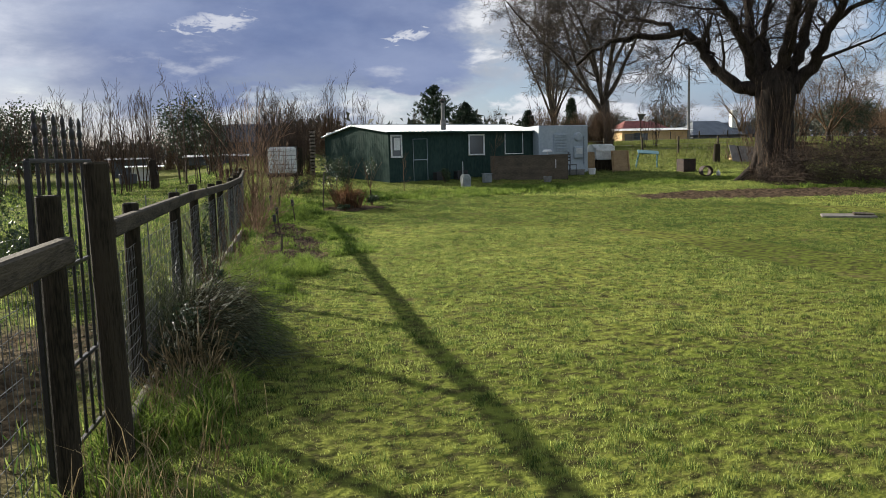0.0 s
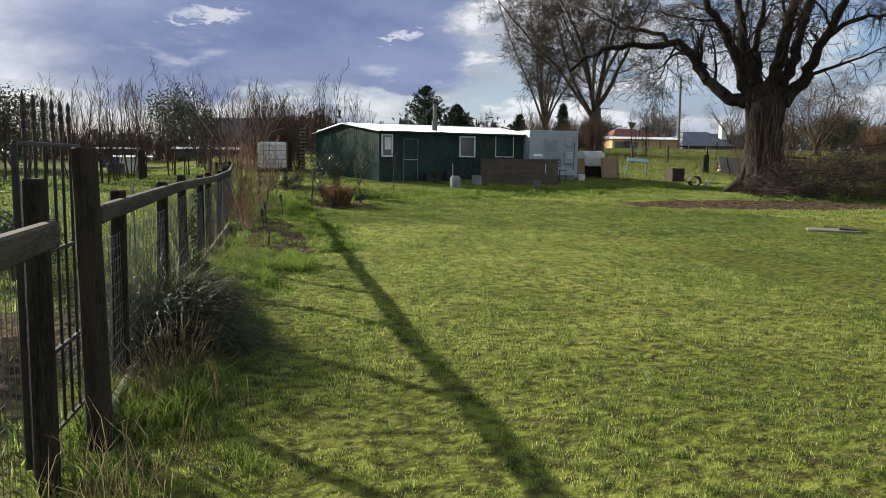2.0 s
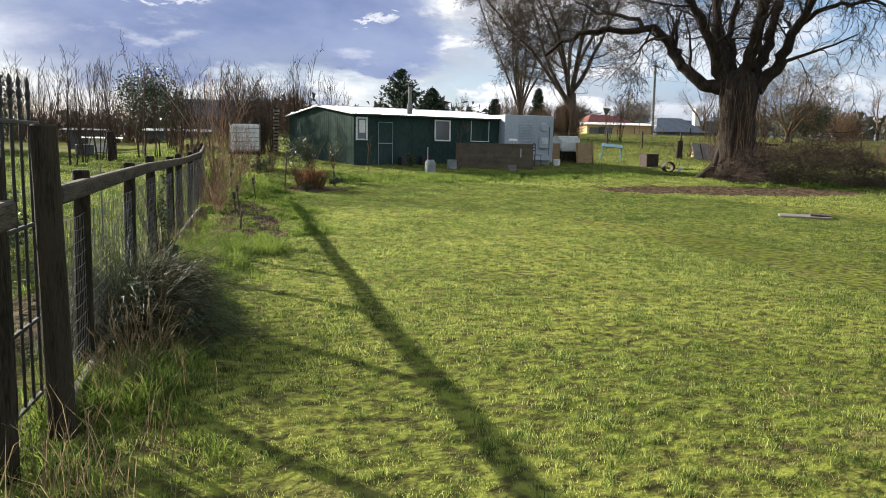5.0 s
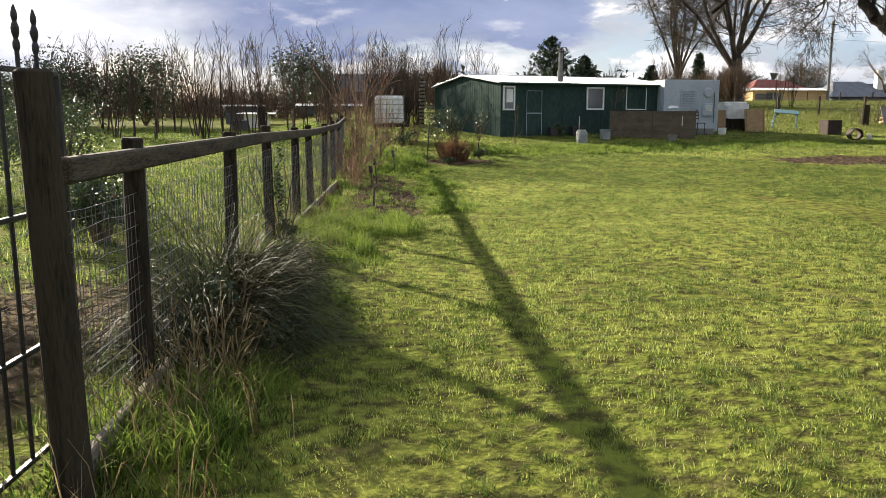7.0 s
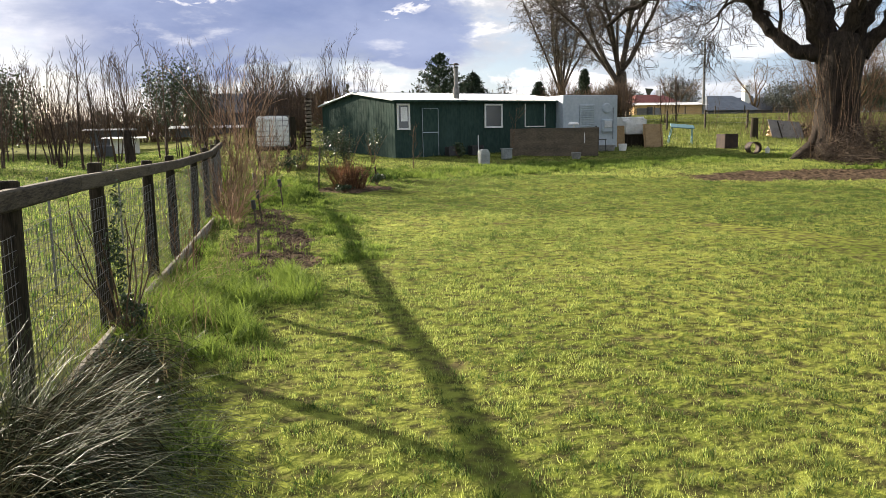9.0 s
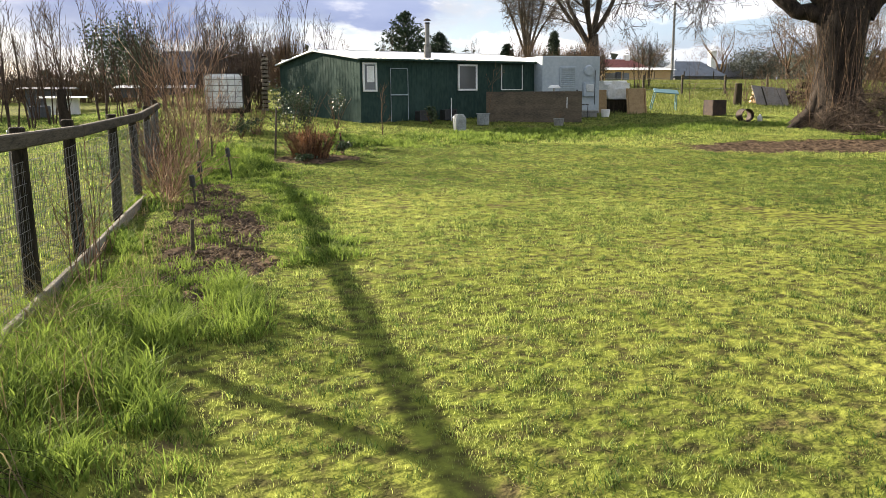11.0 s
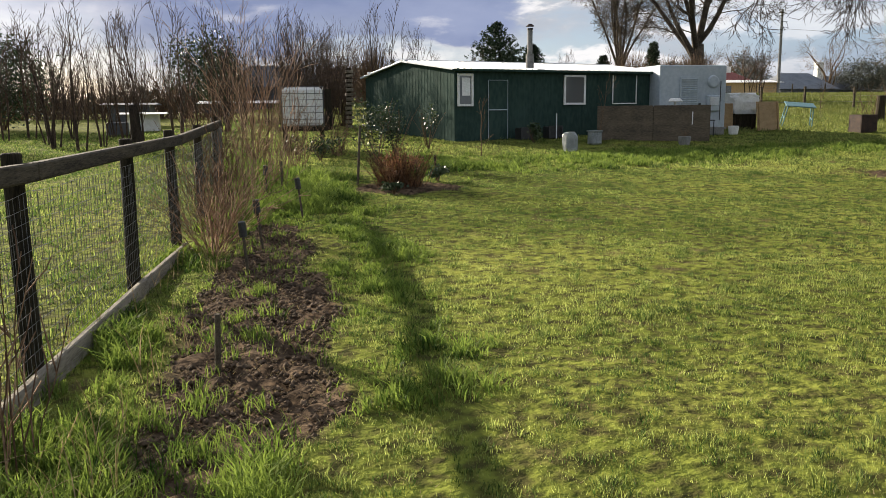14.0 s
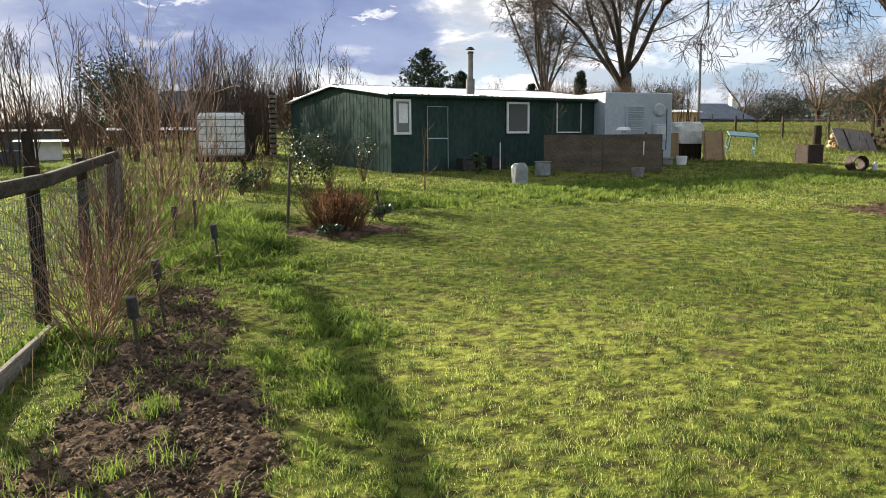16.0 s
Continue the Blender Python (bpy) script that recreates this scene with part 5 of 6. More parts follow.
    rings = [[b.verts.new((r * math.cos(a * 0.3142), z, r * math.sin(a * 0.3142))) for a in range(20)] for r, z in prof]
    for r1, r2 in zip(rings, rings[1:] + rings[:1]):
        for k in range(20):
            b.faces.new((r1[k], r1[(k + 1) % 20], r2[(k + 1) % 20], r2[k]))
    part("shell", b, RUST, s)
    x, y = 17.72, 28.85
    s = empty("plastic_jug", (x, y, gz(x, y)), "white plastic jug lying by the drum", "jug", turn=40)
    part("body", cylinder(0.08, 0.08, 0.18, (0, 0, 0), sides=14, bevel=0.02), PLASTIC, s)
    part("neck", cylinder(0.04, 0.025, 0.06, (0, 0, 0.18), sides=12), PLASTIC, s)


build_clutter()


def build_woodpile():
    x, y = 25.6, 37.6
    rng = random.Random(7)
    s = empty("wood_stack", (x, y, gz(x, y)), "stack of split firewood and old timber", "woodpile", turn=-18)
    for k in range(46):
        r = rng.uniform(0.06, 0.11)
        row = k // 16
        part("log", cylinder(r, r * rng.uniform(0.9, 1), rng.uniform(0.35, 0.5), (rng.uniform(-1.7, -0.7) if k % 3 == 0 else rng.uniform(-1.5, 2.4), rng.uniform(-0.3, 0.1), 0.10 + row * 0.19 + rng.uniform(0, 0.05)), (90 + rng.uniform(-12, 12), 0, rng.uniform(-25, 25)), 9), CUTWOOD if k % 3 == 0 else POST, s)
    for k in range(7):
        part("beam", box((rng.uniform(1.6, 2.6), 0.16, 0.11), (1.5 + rng.uniform(-0.2, 0.3), rng.uniform(-0.35, 0.3), 0.30 + k * 0.10), 0.01, (0, rng.uniform(-4, 4), rng.uniform(-8, 8))), POST, s)
    b = empty("leaning_sheet", (23.9, 36.2, gz(23.9, 36.2)), "weathered grey sheet leaning on the wood stack", "sheet", turn=-14)
    part("sheet", box((1.5, 0.03, 1.25), (0, 0.42, 0.42), 0.006, (-48, 6, 0)), SHEET, b)
    part("batten", box((0.06, 0.03, 1.2), (-0.3, 0.39, 0.445), 0.004, (-48, 6, 0)), POST, b)
    st = empty("tree_stump", (22.6, 37.0, gz(22.6, 37)), "old fence stump in the field", "stump")
    part("stump", cylinder(0.18, 0.15, 1.0, (0, 0, -0.05), (1, 1, 0), 12, 0.02), POST, st)


build_woodpile()


def build_slab():
    s = empty("concrete_lid", (12.15, 14.75, gz(12.1, 14.8)), "sunken concrete pit cover in the lawn", "pit cover", turn=-35)
    s.location.z += 0.025
    part("slab", box((1.05, 0.75, 0.10), (0, 0, -0.03), 0.015), SHEET, s)
    part("plate", box((0.40, 0.5, 0.04), (0.30, 0.05, 0.035), 0.008, (0, 3, 0)), WOOD, s)


build_slab()


# ---- far buildings ----
def house(name, place, turn, w, d, wall_h, roof_h, wall_mat, roof_mat, label, hip=False, windows=(), chimney=None, doors=()):
    h = empty(name, place, label, "house", turn=turn)
    part("wall", box((w, d, wall_h), (0, 0, wall_h / 2), 0.01), wall_mat, h)
    o, q = 0.35, (w * 0.28 if hip else 0)
    z0 = wall_h - 0.02
    v = [(-w / 2 - o, -d / 2 - o, z0), (w / 2 + o, -d / 2 - o, z0), (w / 2 + o, d / 2 + o, z0), (-w / 2 - o, d / 2 + o, z0), (-w / 2 - o + q, 0, z0 + roof_h), (w / 2 + o - q, 0, z0 + roof_h)]
    f = [(0, 1, 5, 4), (2, 3, 4, 5), (3, 0, 4), (1, 2, 5), (0, 3, 2, 1)]
    link_mesh("roof", v, f, roof_mat, h)
    for x, z, ww, hh in windows:
        p = part("window", box((ww, 0.06, hh), (x, -d / 2 - 0.02, z), 0), PANE, h)
        part("window_frame", box((ww + 0.12, 0.04, 0.08), (x, -d / 2 - 0.05, z - hh / 2 - 0.04), 0.004), WHITE, p)
    for x, ww, hh in doors:
        part("door", box((ww, 0.06, hh), (x, -d / 2 - 0.02, hh / 2), 0), SLATE, h)
    if chimney:
        part("chimney", box((chimney[2], chimney[2], chimney[3]), (chimney[0], chimney[1], wall_h + roof_h * 0.5 + chimney[3] / 2), 0.02), chimney[4], h)


def build_far():
    house("tan_house", (45.8, 90.5, 2.3), 0, 8.8, 5.0, 1.75, 0.35, ORANGE, WHITE, "low tan rendered house with a pale flat roof", windows=((-3.4, 0.95, 1.4, 0.9), (-1.6, 0.95, 0.9, 0.9)), doors=((-2.5, 0.7, 1.5),))
    house("red_roof_house", (48.3, 98.0, 2.4), 0, 6.6, 5.0, 1.9, 1.35, WHITE, REDROOF, "house with a dull red roof and chimney", hip=True, chimney=(1.3, 0, 0.6, 1.2, WHITE))
    house("grey_roof_house", (57.6, 97.0, 2.4), 2, 7.0, 5.5, 1.1, 1.9, SLATE, GREYROOF, "low house with a pale grey steel roof", hip=True)
    house("slate_roof_house", (78.0, 122.0, 2.5), 0, 12.0, 6.0, 1.5, 2.1, SLATE, SLATE, "dark slate roofed house with a white chimney", hip=True, chimney=(-2.6, -3.4, 0.95, 2.9, WHITE))
    house("packing_shed", (-1.0, 61.0, gz(-1, 61)), -4, 6.2, 4.0, 1.0, 1.35, SLATE, SLATE, "low dark roofed shed beyond the saplings", hip=True)
    house("poly_tunnel", (-2.9, 55.0, gz(-3, 55)), 0, 3.6, 2.0, 0.55, 0.15, SLATE, WHITE, "low shelter with a long white roof sheet")
    house("field_hut", (-7.8, 51.0, gz(-7.8, 51)), 4, 1.9, 2.2, 1.05, 0.10, SLATE, SLATE, "small dark flat roofed hut in the paddock")
    house("white_hen_house", (-6.25, 45.6, gz(-6, 46)), 6, 1.3, 1.0, 0.75, 0.08, WHITE, WHITE, "small white hen house in the paddock")
    t = empty("stock_tank", (-6.6, 42.2, gz(-6.6, 42.2)), "dark blue grey stock water tank", "water tank")
    part("tank", cylinder(0.42, 0.42, 0.5, sides=22, bevel=0.03), SLATE, t)
    s = empty("tree_trunk_post", (-4.45, 35.0, gz(-4.45, 35)), "thick dark stump standing in the paddock", "stump")
    part("stump", cylinder(0.17, 0.14, 1.25, (0, 0, -0.05), (1, -2, 0), 12, 0.03), BARK, s)
    # stacked pale crates behind the shed
    rng = random.Random(4)
    s = empty("crate_stack", (2.2, 37.0, gz(2.2, 37)), "tall stack of pale slatted crates behind the shed", "crates")
    for k in range(13):
        part("crate", box((0.24, 0.24, 0.10), (rng.uniform(-0.03, 0.03), rng.uniform(-0.03, 0.03), 0.052 + k * 0.155), 0.01, (0, 0, rng.uniform(-8, 8))), PALEWOOD, s)
        part("spacer", box((0.16, 0.16, 0.054), (0, 0, 0.129 + k * 0.155), 0.004), POST, s)
    for k in range(9):
        x = 3.0 + k * 0.42
        y = 37.0 + k * 0.14
        s = empty("bin_crate", (x, y, gz(x, y)), "pale crate stacked on a dark frame behind the shed", "crate", "crates behind the shed")
        part("stand", box((0.3, 0.3, 1.72), (0, 0, 0.86), 0.01), POST, s)
        part("top_crate", box((0.28, 0.28, 0.16), (0, 0, 1.80 + 0.12 * (k % 2)), 0.01), WHITE, s)
    # utility pole and wires
    x, y = 50.0, 88.0
    p = empty("utility_pole", (x, y, gz(x, y)), "grey timber power pole with a crossarm", "utility pole")
    part("pole", cylinder(0.17, 0.12, 8.9, sides=12), CONCRETE, p)
    part("crossarm", box((1.5, 0.10, 0.10), (0, -0.1, 8.5), 0.01, (0, 0, 30)), POST, p)
    for q in (-0.6, 0.6):
        part("insulator", cylinder(0.04, 0.03, 0.14, (q * 0.87, -0.1 + q * 0.5, 8.56), sides=8), WHITE, p)
    for k, (za, zb, bx, by) in enumerate(((8.65, 10.6, 84.0, 70.0), (8.65, 11.6, 70.0, 50.0), (6.9, 7.4, 120.0, 104.0))):
        w = empty("power_line", (0, 0, 0), "thin overhead power line across the sky", "cable", "power lines")
        tb = Tubes()
        n = 14
        pts = [(x + (bx - x) * i / n, y + (by - y) * i / n, gz(x, y) + za + (zb - za) * i / n - 0.5 * math.sin(math.pi * i / n)) for i in range(n + 1)]
        tb.add(pts, [0.013] * (n + 1), 4)
        tb.mesh("wire", CONCRETE, w)
    # field fences
    for name, pts, step in (("field_fence", [(14.5, 44.0), (26.0, 47.0), (45.0, 46.0), (62.0, 42.0)], 2.6), ("boundary_fence", [(20.0, 84.0), (60.0, 84.0), (110.0, 86.0)], 3.5)):
        f = empty(name, (0, 0, 0), "post and wire fence across the field", "fence")
        for a, b in zip(pts, pts[1:]):
            n = int(math.dist(a, b) / step)
            for k in range(n):
                px, py = a[0] + (b[0] - a[0]) * k / n, a[1] + (b[1] - a[1]) * k / n
                part("post", box((0.1, 0.1, 1.15), (px, py, gz(px, py) + 0.55), 0.01), WOOD, f)
            tb = Tubes()
            for z in (0.35, 0.65, 0.95):
                tb.add([(a[0] + (b[0] - a[0]) * k / 12, a[1] + (b[1] - a[1]) * k / 12, gz(a[0] + (b[0] - a[0]) * k / 12, a[1] + (b[1] - a[1]) * k / 12) + z) for k in range(13)], [0.006] * 13, 3)
            tb.mesh("wire", WIRE, f)
    # tangled canes and dry growth past the brush pile
    h = empty("cane_hedge", (31.0, 34.0, gz(31, 34)), "tangled dry canes and weeds along the boundary", "hedge", kind="stuff")
    rg = np.random.RandomState(77)
    tb = Tubes()
    for k in range(1300):
        u, v = rg.uniform(-7, 13), rg.uniform(-2.5, 4)
        px, py = 31 + u, 34 + v - 0.35 * u
        tb.add(wander(rg, (u, v - 0.35 * u, gz(px, py) - gz(31, 34)), (*rg.normal(0, 0.35, 2), 1), rg.uniform(0.8, 2.0), 4, 0.13, -0.02), np.linspace(0.013, 0.005, 5), 3)
    tb.mesh("cane_growth", TWIG, h)
    hr = empty("hedgerow", (-10.0, 63.0, gz(-10, 63)), "dark leafless hedgerow behind the paddock", "hedge", kind="stuff")
    tb = Tubes()
    for k in range(2600):
        u = rg.uniform(-26, 15)
        v = rg.uniform(-1.5, 1.5)
        tb.add(wander(rg, (u, v, gz(u - 10, 63 + v) - gz(-10, 63)), (*rg.normal(0, 0.3, 2), 1), rg.uniform(1.8, 3.9 + 0.9 * math.sin(u * 0.7)), 4, 0.12, 0.0), np.linspace(0.022, 0.008, 5), 3)
    tb.mesh("twig_growth", TWIG, hr)
    # the far wood
    w = empty("far_wood", (0, 0, 0), "low band of far woodland on the horizon", "woodland", kind="stuff")
    v, tr, n = [], [], 0
    for k in range(5200):
        a = rg.uniform(-1.0, 1.15)
        d = rg.uniform(175, 240)
        px, py = math.sin(a) * d, math.cos(a) * d
        z = gz(px, py) + rg.uniform(0, 1) ** 0.8 * (5.5 + 2.5 * math.sin(a * 9) + 1.5 * math.sin(a * 31))
        s = rg.uniform(0.5, 1.3)
        for q in range(3):
            c = np.array([px, py, z]) + rg.normal(0, 0.7, 3)
            e = rg.normal(0, s, (3, 3)) * 0.8
            v += list(c + e)
            tr.append((n, n + 1, n + 2))
            n += 3
    fast_mesh("foliage", v, tr, GREYGUM, w)
    # netting fence in the paddock
    f = empty("netting_fence", (0, 0, 0), "slack wire netting on thin posts behind the fence", "fence")
    line = [(-1.75, 1.5), (-1.7, 6.0), (-1.62, 11.0), (-1.5, 16.0)]
    for y in (2.0, 5.2, 8.4, 11.6, 14.8):
        xx = float(np.interp(y, [q[1] for q in line], [q[0] for q in line]))
        part("post", cylinder(0.011, 0.010, 1.12, (xx, y, -0.02), sides=8), WIRE, f)
    netting("wire_net", line, 0.05, 1.02, f, 7, 0.10, 0.0013, mat=CAGE, sag=0.03)


build_far()


# ---- grass ----
CAM_LINE = np.array([p[1][:2] for p in PATH])


def path_distance(x, y):
    d = np.full(len(x), 1e9)
    for cx, cy in CAM_LINE[::2]:
        d = np.minimum(d, np.hypot(x - cx, y - cy))
    return d


def lush_mask(x, y):
    f = np.interp(y, [p[0] for p in FENCE_LINE], [p[1] for p in FENCE_LINE])
    n = 0.18 * np.sin(x * 6 + y * 2.1) + 0.15 * np.sin(y * 3.7 - x * 2.0)
    wide = np.interp(y, [1, 4, 8, 10, 12, 13.2, 14, 17.5, 19, 23, 24.5, 26], [0.25, 0.60, 0.95, 1.15, 1.75, 1.0, 0.42, 0.36, 1.9, 2.1, 1.6, 1.0])
    a = np.clip((f + wide - x + n) / 0.25, 0, 1) * (x > f - 0.15)
    edge = np.clip(1.2 - np.abs(x - (1.32 + 0.1 * np.sin(y * 2))) / 0.42 + n, 0, 1) * (y > 12.5) * (y < 20)
    shed_side = 0.75 * np.clip(1.3 - np.abs(y - (25.4 + 0.16 * (x - 4))) / 1.7 + n, 0, 1) * (x > 2.5)
    pile = np.clip(1 - np.hypot((x - 18.5) / 4.5, (y - 22.6) / 0.8) + n, 0, 1)
    return np.clip(np.maximum.reduce([a, edge * 1.0, shed_side, pile]), 0, 1)


def blades(name, x, y, height, width, rng, mat, label, lean=0.55, fine=True):
    n = len(x)
    z = ground_z(x, y) - 0.008
    a = rng.uniform(0, 6.283, n)
    side = np.stack([np.cos(a), np.sin(a), 0 * a], 1)
    b = rng.uniform(0, 6.283, n)
    out = np.stack([np.cos(b), np.sin(b), 0 * b], 1) * (rng.uniform(0.1, 1.0, n) * lean)[:, None]
    p = np.stack([x, y, z], 1)
    h, w = height[:, None], width[:, None]
    up = np.array([[0, 0, 1.0]])
    if fine:
        v = np.stack([p - side * w / 2, p + side * w / 2, p + (up * 0.62 + out * 0.35) * h + side * w * 0.38, p + (up * 0.62 + out * 0.35) * h - side * w * 0.38, p + (up * 0.95 + out) * h], 1)
        i = np.arange(n)[:, None] * 5
        t = np.concatenate([i + [0, 1, 2], i + [0, 2, 3], i + [3, 2, 4]])
    else:
        v = np.stack([p - side * w / 2, p + side * w / 2, p + (up * 0.9 + out * 0.8) * h], 1)
        t = np.arange(n)[:, None] * 3 + [0, 1, 2]
    return tagged(fast_mesh(name, v.reshape(-1, 3), t, mat), label, "grass", kind="stuff")


def clump_noise(x, y):
    return np.clip(0.5 + 0.7 * (value_noise(x, y, 0.22) - 0.5) + 0.7 * (value_noise(x + 31, y + 17, 1.1) - 0.5) + 0.9 * (value_noise(x + 11, y, 0.085) - 0.5), 0, 1)


def build_grass():
    rng = np.random.RandomState(20)

    def scatter(x0, x1, y0, y1, per, lo, hi):
        n = int((x1 - x0) * (y1 - y0) * per)
        x, y = rng.uniform(x0, x1, n), rng.uniform(y0, y1, n)
        d = path_distance(x, y)
        keep = (d >= lo) & (d < hi)
        return x[keep], y[keep]

    def tufts(x, y, k, s):
        return np.repeat(x, k) + rng.normal(0, s, len(x) * k), np.repeat(y, k) + rng.normal(0, s, len(x) * k)

    def thin(x, y):
        c = clump_noise(x, y)
        keep = (soil_mask(x, y) < rng.uniform(0.15, 0.9, len(x))) & (rng.uniform(0, 1, len(x)) < 0.42 + 0.8 * c)
        return x[keep], y[keep]

    # near lawn: low blades, with tufts standing out of them
    x, y = scatter(-0.9, 6.5, 2.2, 18.0, 380, 0.0, 7.0)
    x, y = tufts(x, y, 7, 0.04)
    x, y = thin(x, y)
    h = (0.016 + 0.022 * clump_noise(x, y)) * rng.uniform(0.6, 1.35, len(x))
    blades("lawn_near", x, y, h, rng.uniform(0.0028, 0.005, len(x)), rng, LAWN, "short mown winter grass of the lawn", 0.9, False)
    x, y = scatter(-0.9, 6.5, 2.2, 18.0, 95, 0.0, 7.0)
    k = rng.uniform(0, 1, len(x)) < 0.12 + 1.0 * clump_noise(x * 0.8, y * 0.8)
    x, y = x[k], y[k]
    big = np.repeat(rng.uniform(0.6, 1.35, len(x)), 28)
    x, y = tufts(x, y, 28, 0.026)
    k = soil_mask(x, y) < rng.uniform(0.15, 0.9, len(x))
    x, y, big = x[k], y[k], big[k]
    h = big * (0.026 + 0.026 * clump_noise(x, y)) * rng.uniform(0.55, 1.3, len(x))
    blades("lawn_tufts", x, y, h, rng.uniform(0.003, 0.0052, len(x)), rng, LAWN, "tufts of mown winter grass in the lawn", 1.1)
    # middle lawn
    x, y = scatter(-0.9, 13.0, 4.0, 26.0, 190, 7.0, 14.5)
    x, y = tufts(x, y, 7, 0.07)
    x, y = thin(x, y)
    blades("lawn_middle_low", x, y, rng.uniform(0.014, 0.036, len(x)), rng.uniform(0.006, 0.011, len(x)), rng, LAWN, "short mown winter grass of the lawn", 0.9, False)
    x, y = scatter(-0.9, 13.0, 4.0, 26.0, 75, 7.0, 14.5)
    k = rng.uniform(0, 1, len(x)) < 0.2 + 1.1 * clump_noise(x * 0.8, y * 0.8)
    x, y = x[k], y[k]
    big = np.repeat(rng.uniform(0.55, 1.35, len(x)), 20)
    x, y = tufts(x, y, 20, 0.035)
    k = soil_mask(x, y) < rng.uniform(0.15, 0.9, len(x))
    x, y, big = x[k], y[k], big[k]
    h = big * (0.026 + 0.030 * clump_noise(x, y)) * rng.uniform(0.6, 1.3, len(x))
    blades("lawn_middle", x, y, h, rng.uniform(0.006, 0.011, len(x)), rng, LAWN, "short mown winter grass of the lawn", 1.1, False)
    # far lawn
    x, y = scatter(-0.9, 26.0, 14.0, 36.0, 70, 14.5, 40.0)
    x, y = tufts(x, y, 6, 0.11)
    x, y = thin(x, y)
    blades("lawn_far_low", x, y, rng.uniform(0.02, 0.045, len(x)), rng.uniform(0.010, 0.018, len(x)), rng, LAWN, "short mown winter grass of the lawn", 0.9, False)
    x, y = scatter(-0.9, 26.0, 14.0, 42.0, 26, 14.5, 40.0)
    k = rng.uniform(0, 1, len(x)) < 0.1 + 1.2 * clump_noise(x * 0.6, y * 0.6)
    x, y = x[k], y[k]
    big = np.repeat(rng.uniform(0.4, 1.5, len(x)), 18)
    x, y = tufts(x, y, 18, 0.06)
    k = soil_mask(x, y) < rng.uniform(0.15, 0.9, len(x))
    x, y, big = x[k], y[k], big[k]
    h = big * (0.036 + 0.040 * clump_noise(x, y)) * rng.uniform(0.6, 1.4, len(x))
    blades("lawn_far", x, y, h, rng.uniform(0.012, 0.021, len(x)), rng, LAWN, "short mown winter grass of the lawn", 1.1, False)
    # paddock behind the fence
    x, y = scatter(-20.0, -0.6, 3.0, 44.0, 38, 0.0, 60.0)
    x, y = tufts(x, y, 6, 0.05)
    f = np.interp(y, [p[0] for p in FENCE_LINE], [p[1] for p in FENCE_LINE])
    k = (x < f - 0.1) & (soil_mask(x, y) < rng.uniform(0.3, 1.0, len(x)))
    x, y = x[k], y[k]
    h = (0.05 + 0.07 * clump_noise(x, y)) * rng.uniform(0.6, 1.4, len(x))
    blades("paddock_grass", x, y, h, rng.uniform(0.010, 0.018, len(x)), rng, LAWN, "green grass of the paddock", 0.7, False)
    # field beyond
    x, y = scatter(12.0, 60.0, 32.0, 80.0, 11, 20.0, 200.0)
    x, y = tufts(x, y, 4, 0.12)
    blades("field_grass", x, y, rng.uniform(0.08, 0.2, len(x)), rng.uniform(0.03, 0.06, len(x)), rng, FIELD, "rough grass of the field", 0.7, False)
    # lush strip
    x, y = scatter(-1.0, 22.0, 1.5, 28.0, 330, 0.0, 30.0)
    m = lush_mask(x, y)
    dd = path_distance(x, y)
    k = rng.uniform(0, 1, len(x)) < m * np.clip(1.3 - dd / 18, 0.25, 1) * np.clip(2.4 * clump_noise(x * 0.9, y * 0.9) - np.where(y > 18, 0.15, 0.55), 0, 1)
    x, y = tufts(x[k], y[k], 10, 0.04)
    k = soil_mask(x, y) < rng.uniform(0.3, 1, len(x))
    x, y = x[k], y[k]
    m = lush_mask(x, y)
    tall = np.interp(y, [2, 8, 11, 13, 18.5, 20, 23, 26], [0.10, 0.095, 0.105, 0.080, 0.055, 0.11, 0.15, 0.08])
    blades("lush_grass", x, y, tall * (0.35 + 0.65 * m) * (0.15 + 1.7 * clump_noise(x * 0.9, y * 0.9)) * rng.uniform(0.5, 1.4, len(x)), rng.uniform(0.005, 0.012, len(x)) * (0.8 + path_distance(x, y) / 9), rng, LUSH, "long bright green grass by the fence", 1.25)
    # dry stalks and straw
    x, y = scatter(-0.95, 0.5, 3.0, 17.5, 90, 0.0, 30.0)
    f = np.interp(y, [p[0] for p in FENCE_LINE], [p[1] for p in FENCE_LINE])
    k = (x > f - 0.2) & (x < f + 0.65) & (rng.uniform(0, 1, len(x)) < np.interp(y, [3, 4.8, 5.6, 9.5, 11, 17], [0.35, 0.42, 0.18, 0.22, 0.10, 0.05]))
    x, y = tufts(x[k], y[k], 5, 0.05)
    blades("dry_grass", x, y, rng.uniform(0.12, 0.45, len(x)), rng.uniform(0.003, 0.006, len(x)), rng, DRY, "dry straw coloured weeds along the fence", 0.9)
    # thin straw litter on the lawn
    x, y = scatter(0.3, 7.0, 2.5, 18.0, 300, 0.0, 9.0)
    k = clump_noise(x * 0.7, y * 0.7) < 0.48
    x, y = x[k], y[k]
    blades("straw_litter", x, y, rng.uniform(0.012, 0.03, len(x)), rng.uniform(0.004, 0.009, len(x)), rng, STRAW, "dead straw litter in the thin lawn", 2.2, False)
    # clods and leaf litter on the dug bed
    n = 15000
    x, y = rng.uniform(-0.7, 1.3, n), rng.uniform(10.8, 19.2, n)
    k = soil_mask(x, y) > 0.5
    x, y = x[k], y[k]
    z = ground_z(x, y)
    c = np.stack([x, y, z], 1)
    s = 0.004 + 0.020 * rng.uniform(0, 1, (len(x), 1, 1)) ** 2.2
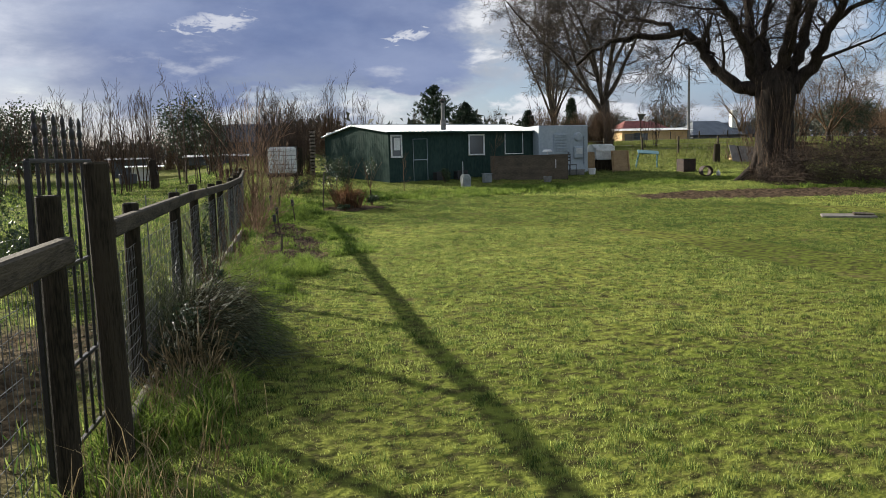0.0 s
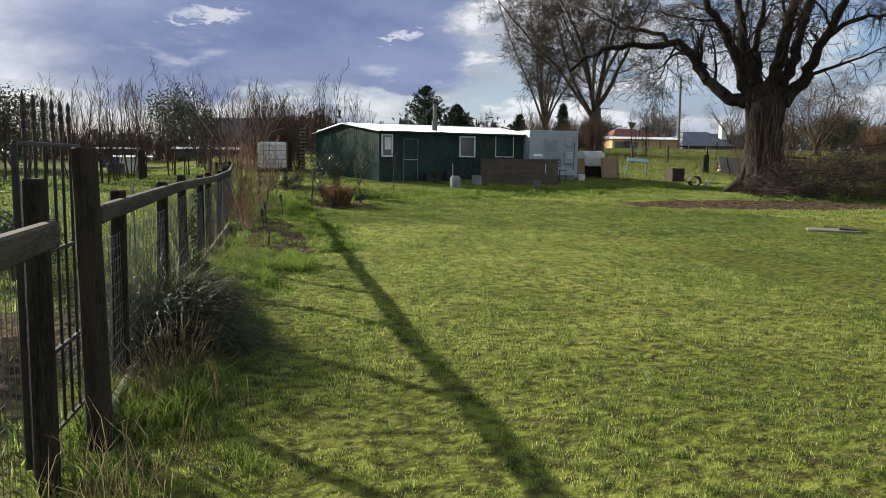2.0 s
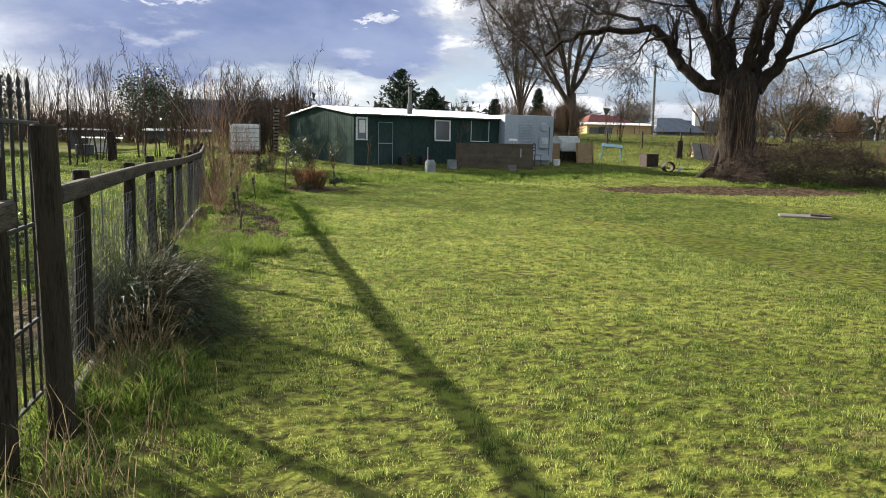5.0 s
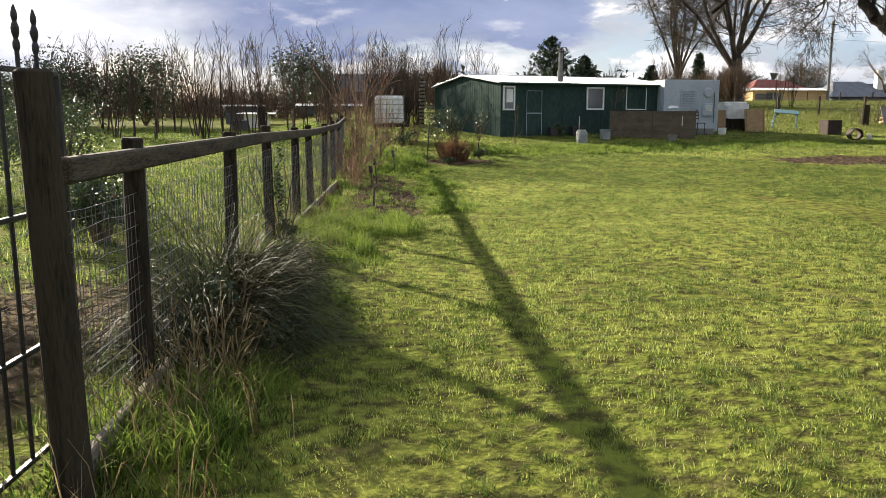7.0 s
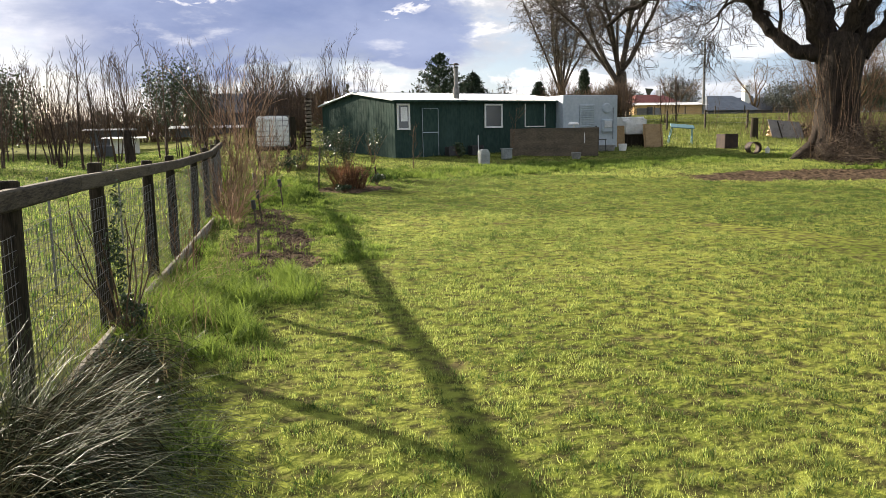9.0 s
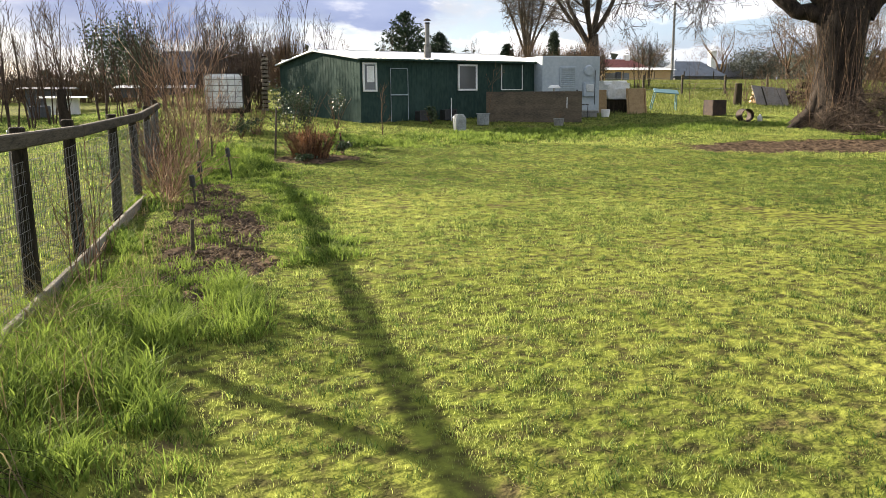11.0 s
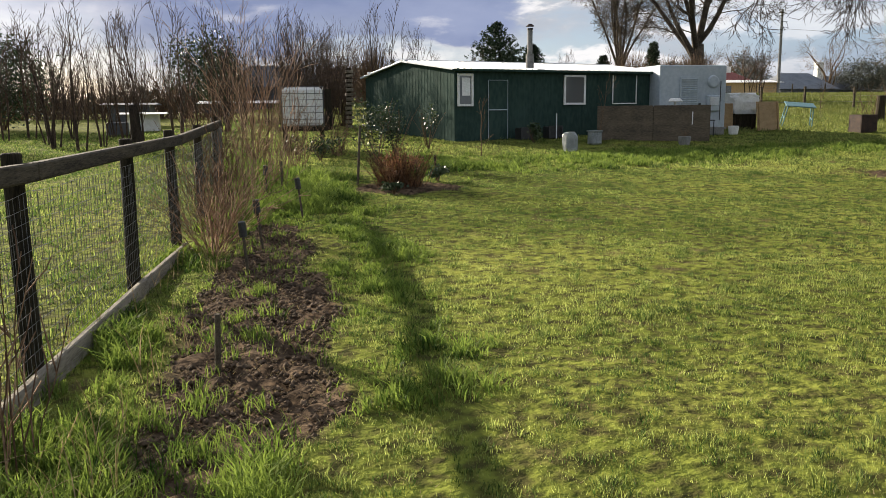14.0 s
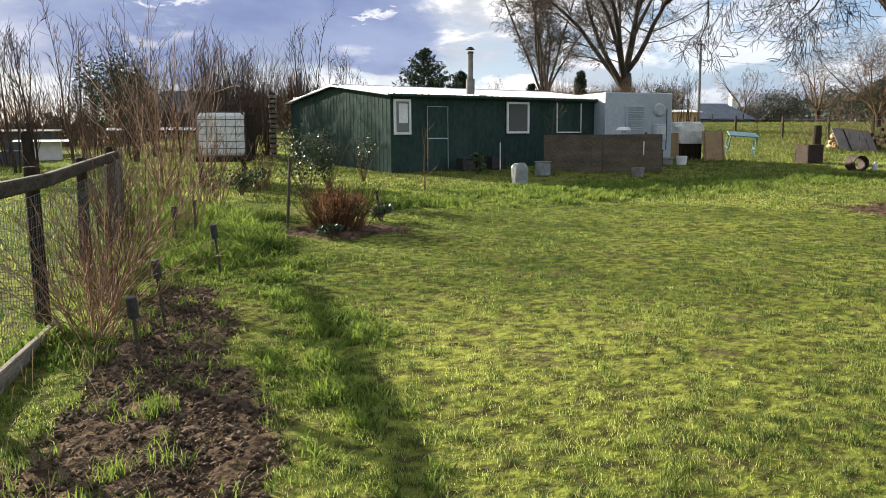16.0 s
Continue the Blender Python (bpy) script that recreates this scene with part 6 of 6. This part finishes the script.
    octa = np.array([(1, 0, 0), (0, 1, 0), (-1, 0, 0), (0, -1, 0), (0, 0, 0.8), (0, 0, -0.8)]) * 1.0
    v = c[:, None] + (octa[None] + rng.normal(0, 0.22, (len(x), 6, 3))) * s
    i = np.arange(len(x))[:, None] * 6
    t = np.concatenate([i + q for q in ((0, 1, 4), (1, 2, 4), (2, 3, 4), (3, 0, 4), (1, 0, 5), (2, 1, 5), (3, 2, 5), (0, 3, 5))])
    tagged(fast_mesh("soil_clods", v.reshape(-1, 3), t, SOIL), "crumbly dark clods on the dug bed", "soil", kind="stuff")
    k = (rng.uniform(0, 1, len(x)) < 0.016) | ((clump_noise(x * 0.9, y * 0.9) > 0.64) & (rng.uniform(0, 1, len(x)) < 0.34) & (x < 0.45))
    wx, wy = tufts(x[k], y[k], 14, 0.035)
    blades("bed_weeds", wx, wy, rng.uniform(0.025, 0.11, len(wx)), rng.uniform(0.004, 0.008, len(wx)), rng, LUSH, "small green weeds in the dug bed", 1.0)
    k = rng.uniform(0, 1, len(x)) < 0.40
    blades("bed_litter", x[k], y[k], rng.uniform(0.01, 0.03, k.sum()), rng.uniform(0.005, 0.011, k.sum()), rng, STRAW, "pale dead leaves on the dug bed", 2.0, False)


def build_tussock():
    """A heavy arching clump of grey green blades that leans through the fence."""
    rng = np.random.RandomState(33)
    silver = "big arching tussock of silvery grass through the fence"
    for x, y, n, ln, lab in ((-0.68, 5.75, 900, 0.72, silver), (-0.68, 6.35, 2400, 1.12, silver), (-0.64, 7.0, 1300, 0.90, silver), (-0.62, 7.7, 500, 0.55, silver), (-0.50, 11.0, 160, 0.75, "clump of pale dry stems by the fence")):
        t = empty("tussock", (x, y, gz(x, y)), lab, "tussock")
        tb = Tubes()
        for k in range(n):
            a = rng.uniform(0, 6.283)
            o = rng.uniform(0.25, 1.1)
            p = np.array([rng.normal(0, 0.09), rng.normal(0, 0.22), 0.0])
            d = np.array([math.cos(a) * o + 0.12, math.sin(a) * o, 1.0])
            line = wander(rng, p, d, ln * rng.uniform(0.45, 1.1), 8, 0.07, -0.23 * (0.45 + o))
            line[:, 2] = np.maximum(line[:, 2], 0.01)
            tb.add(line, np.linspace(rng.uniform(0.0016, 0.0032), 0.0007, 9), 3)
        tagged(tb.mesh("blade_growth", DRY if n < 200 else SEDGE, t), kind="stuff")


SEDGE = material("sedge_blades", (0.016, 0.026, 0.008), (0.15, 0.165, 0.080), 4, 0.5, 0.0, vary=0.3, translucent=0.28, gloss=0.2)


def build_thatch():
    """Dead leaves of the tussocks that hang from the fence down to the lawn."""
    y0 = 6.6
    t = empty("thatch_mound", (-0.55, y0, gz(-0.55, y0)), "mound of dead drooping grass under the tussocks", "thatch")
    rng = np.random.RandomState(35)
    tb = Tubes()
    for k in range(2600):
        y = rng.uniform(5.5, 8.7)
        top = 0.24 + 0.28 * math.exp(-((y - 6.5) / 0.8) ** 2)
        x = rng.normal(0, 0.07)
        p = np.array([x, y - y0, top * rng.uniform(0.35, 1.0)])
        d = np.array([rng.uniform(0.2, 1.0), rng.normal(0, 0.5), rng.uniform(-0.4, 0.5)])
        line = wander(rng, p, d, rng.uniform(0.22, 0.62), 6, 0.10, -0.30)
        line[:, 2] = np.maximum(line[:, 2], 0.012)
        tb.add(line, np.linspace(rng.uniform(0.002, 0.0042), 0.001, 7), 3)
    tagged(tb.mesh("blade_growth", THATCH, t), kind="stuff")


build_tussock()
build_thatch()
build_grass()
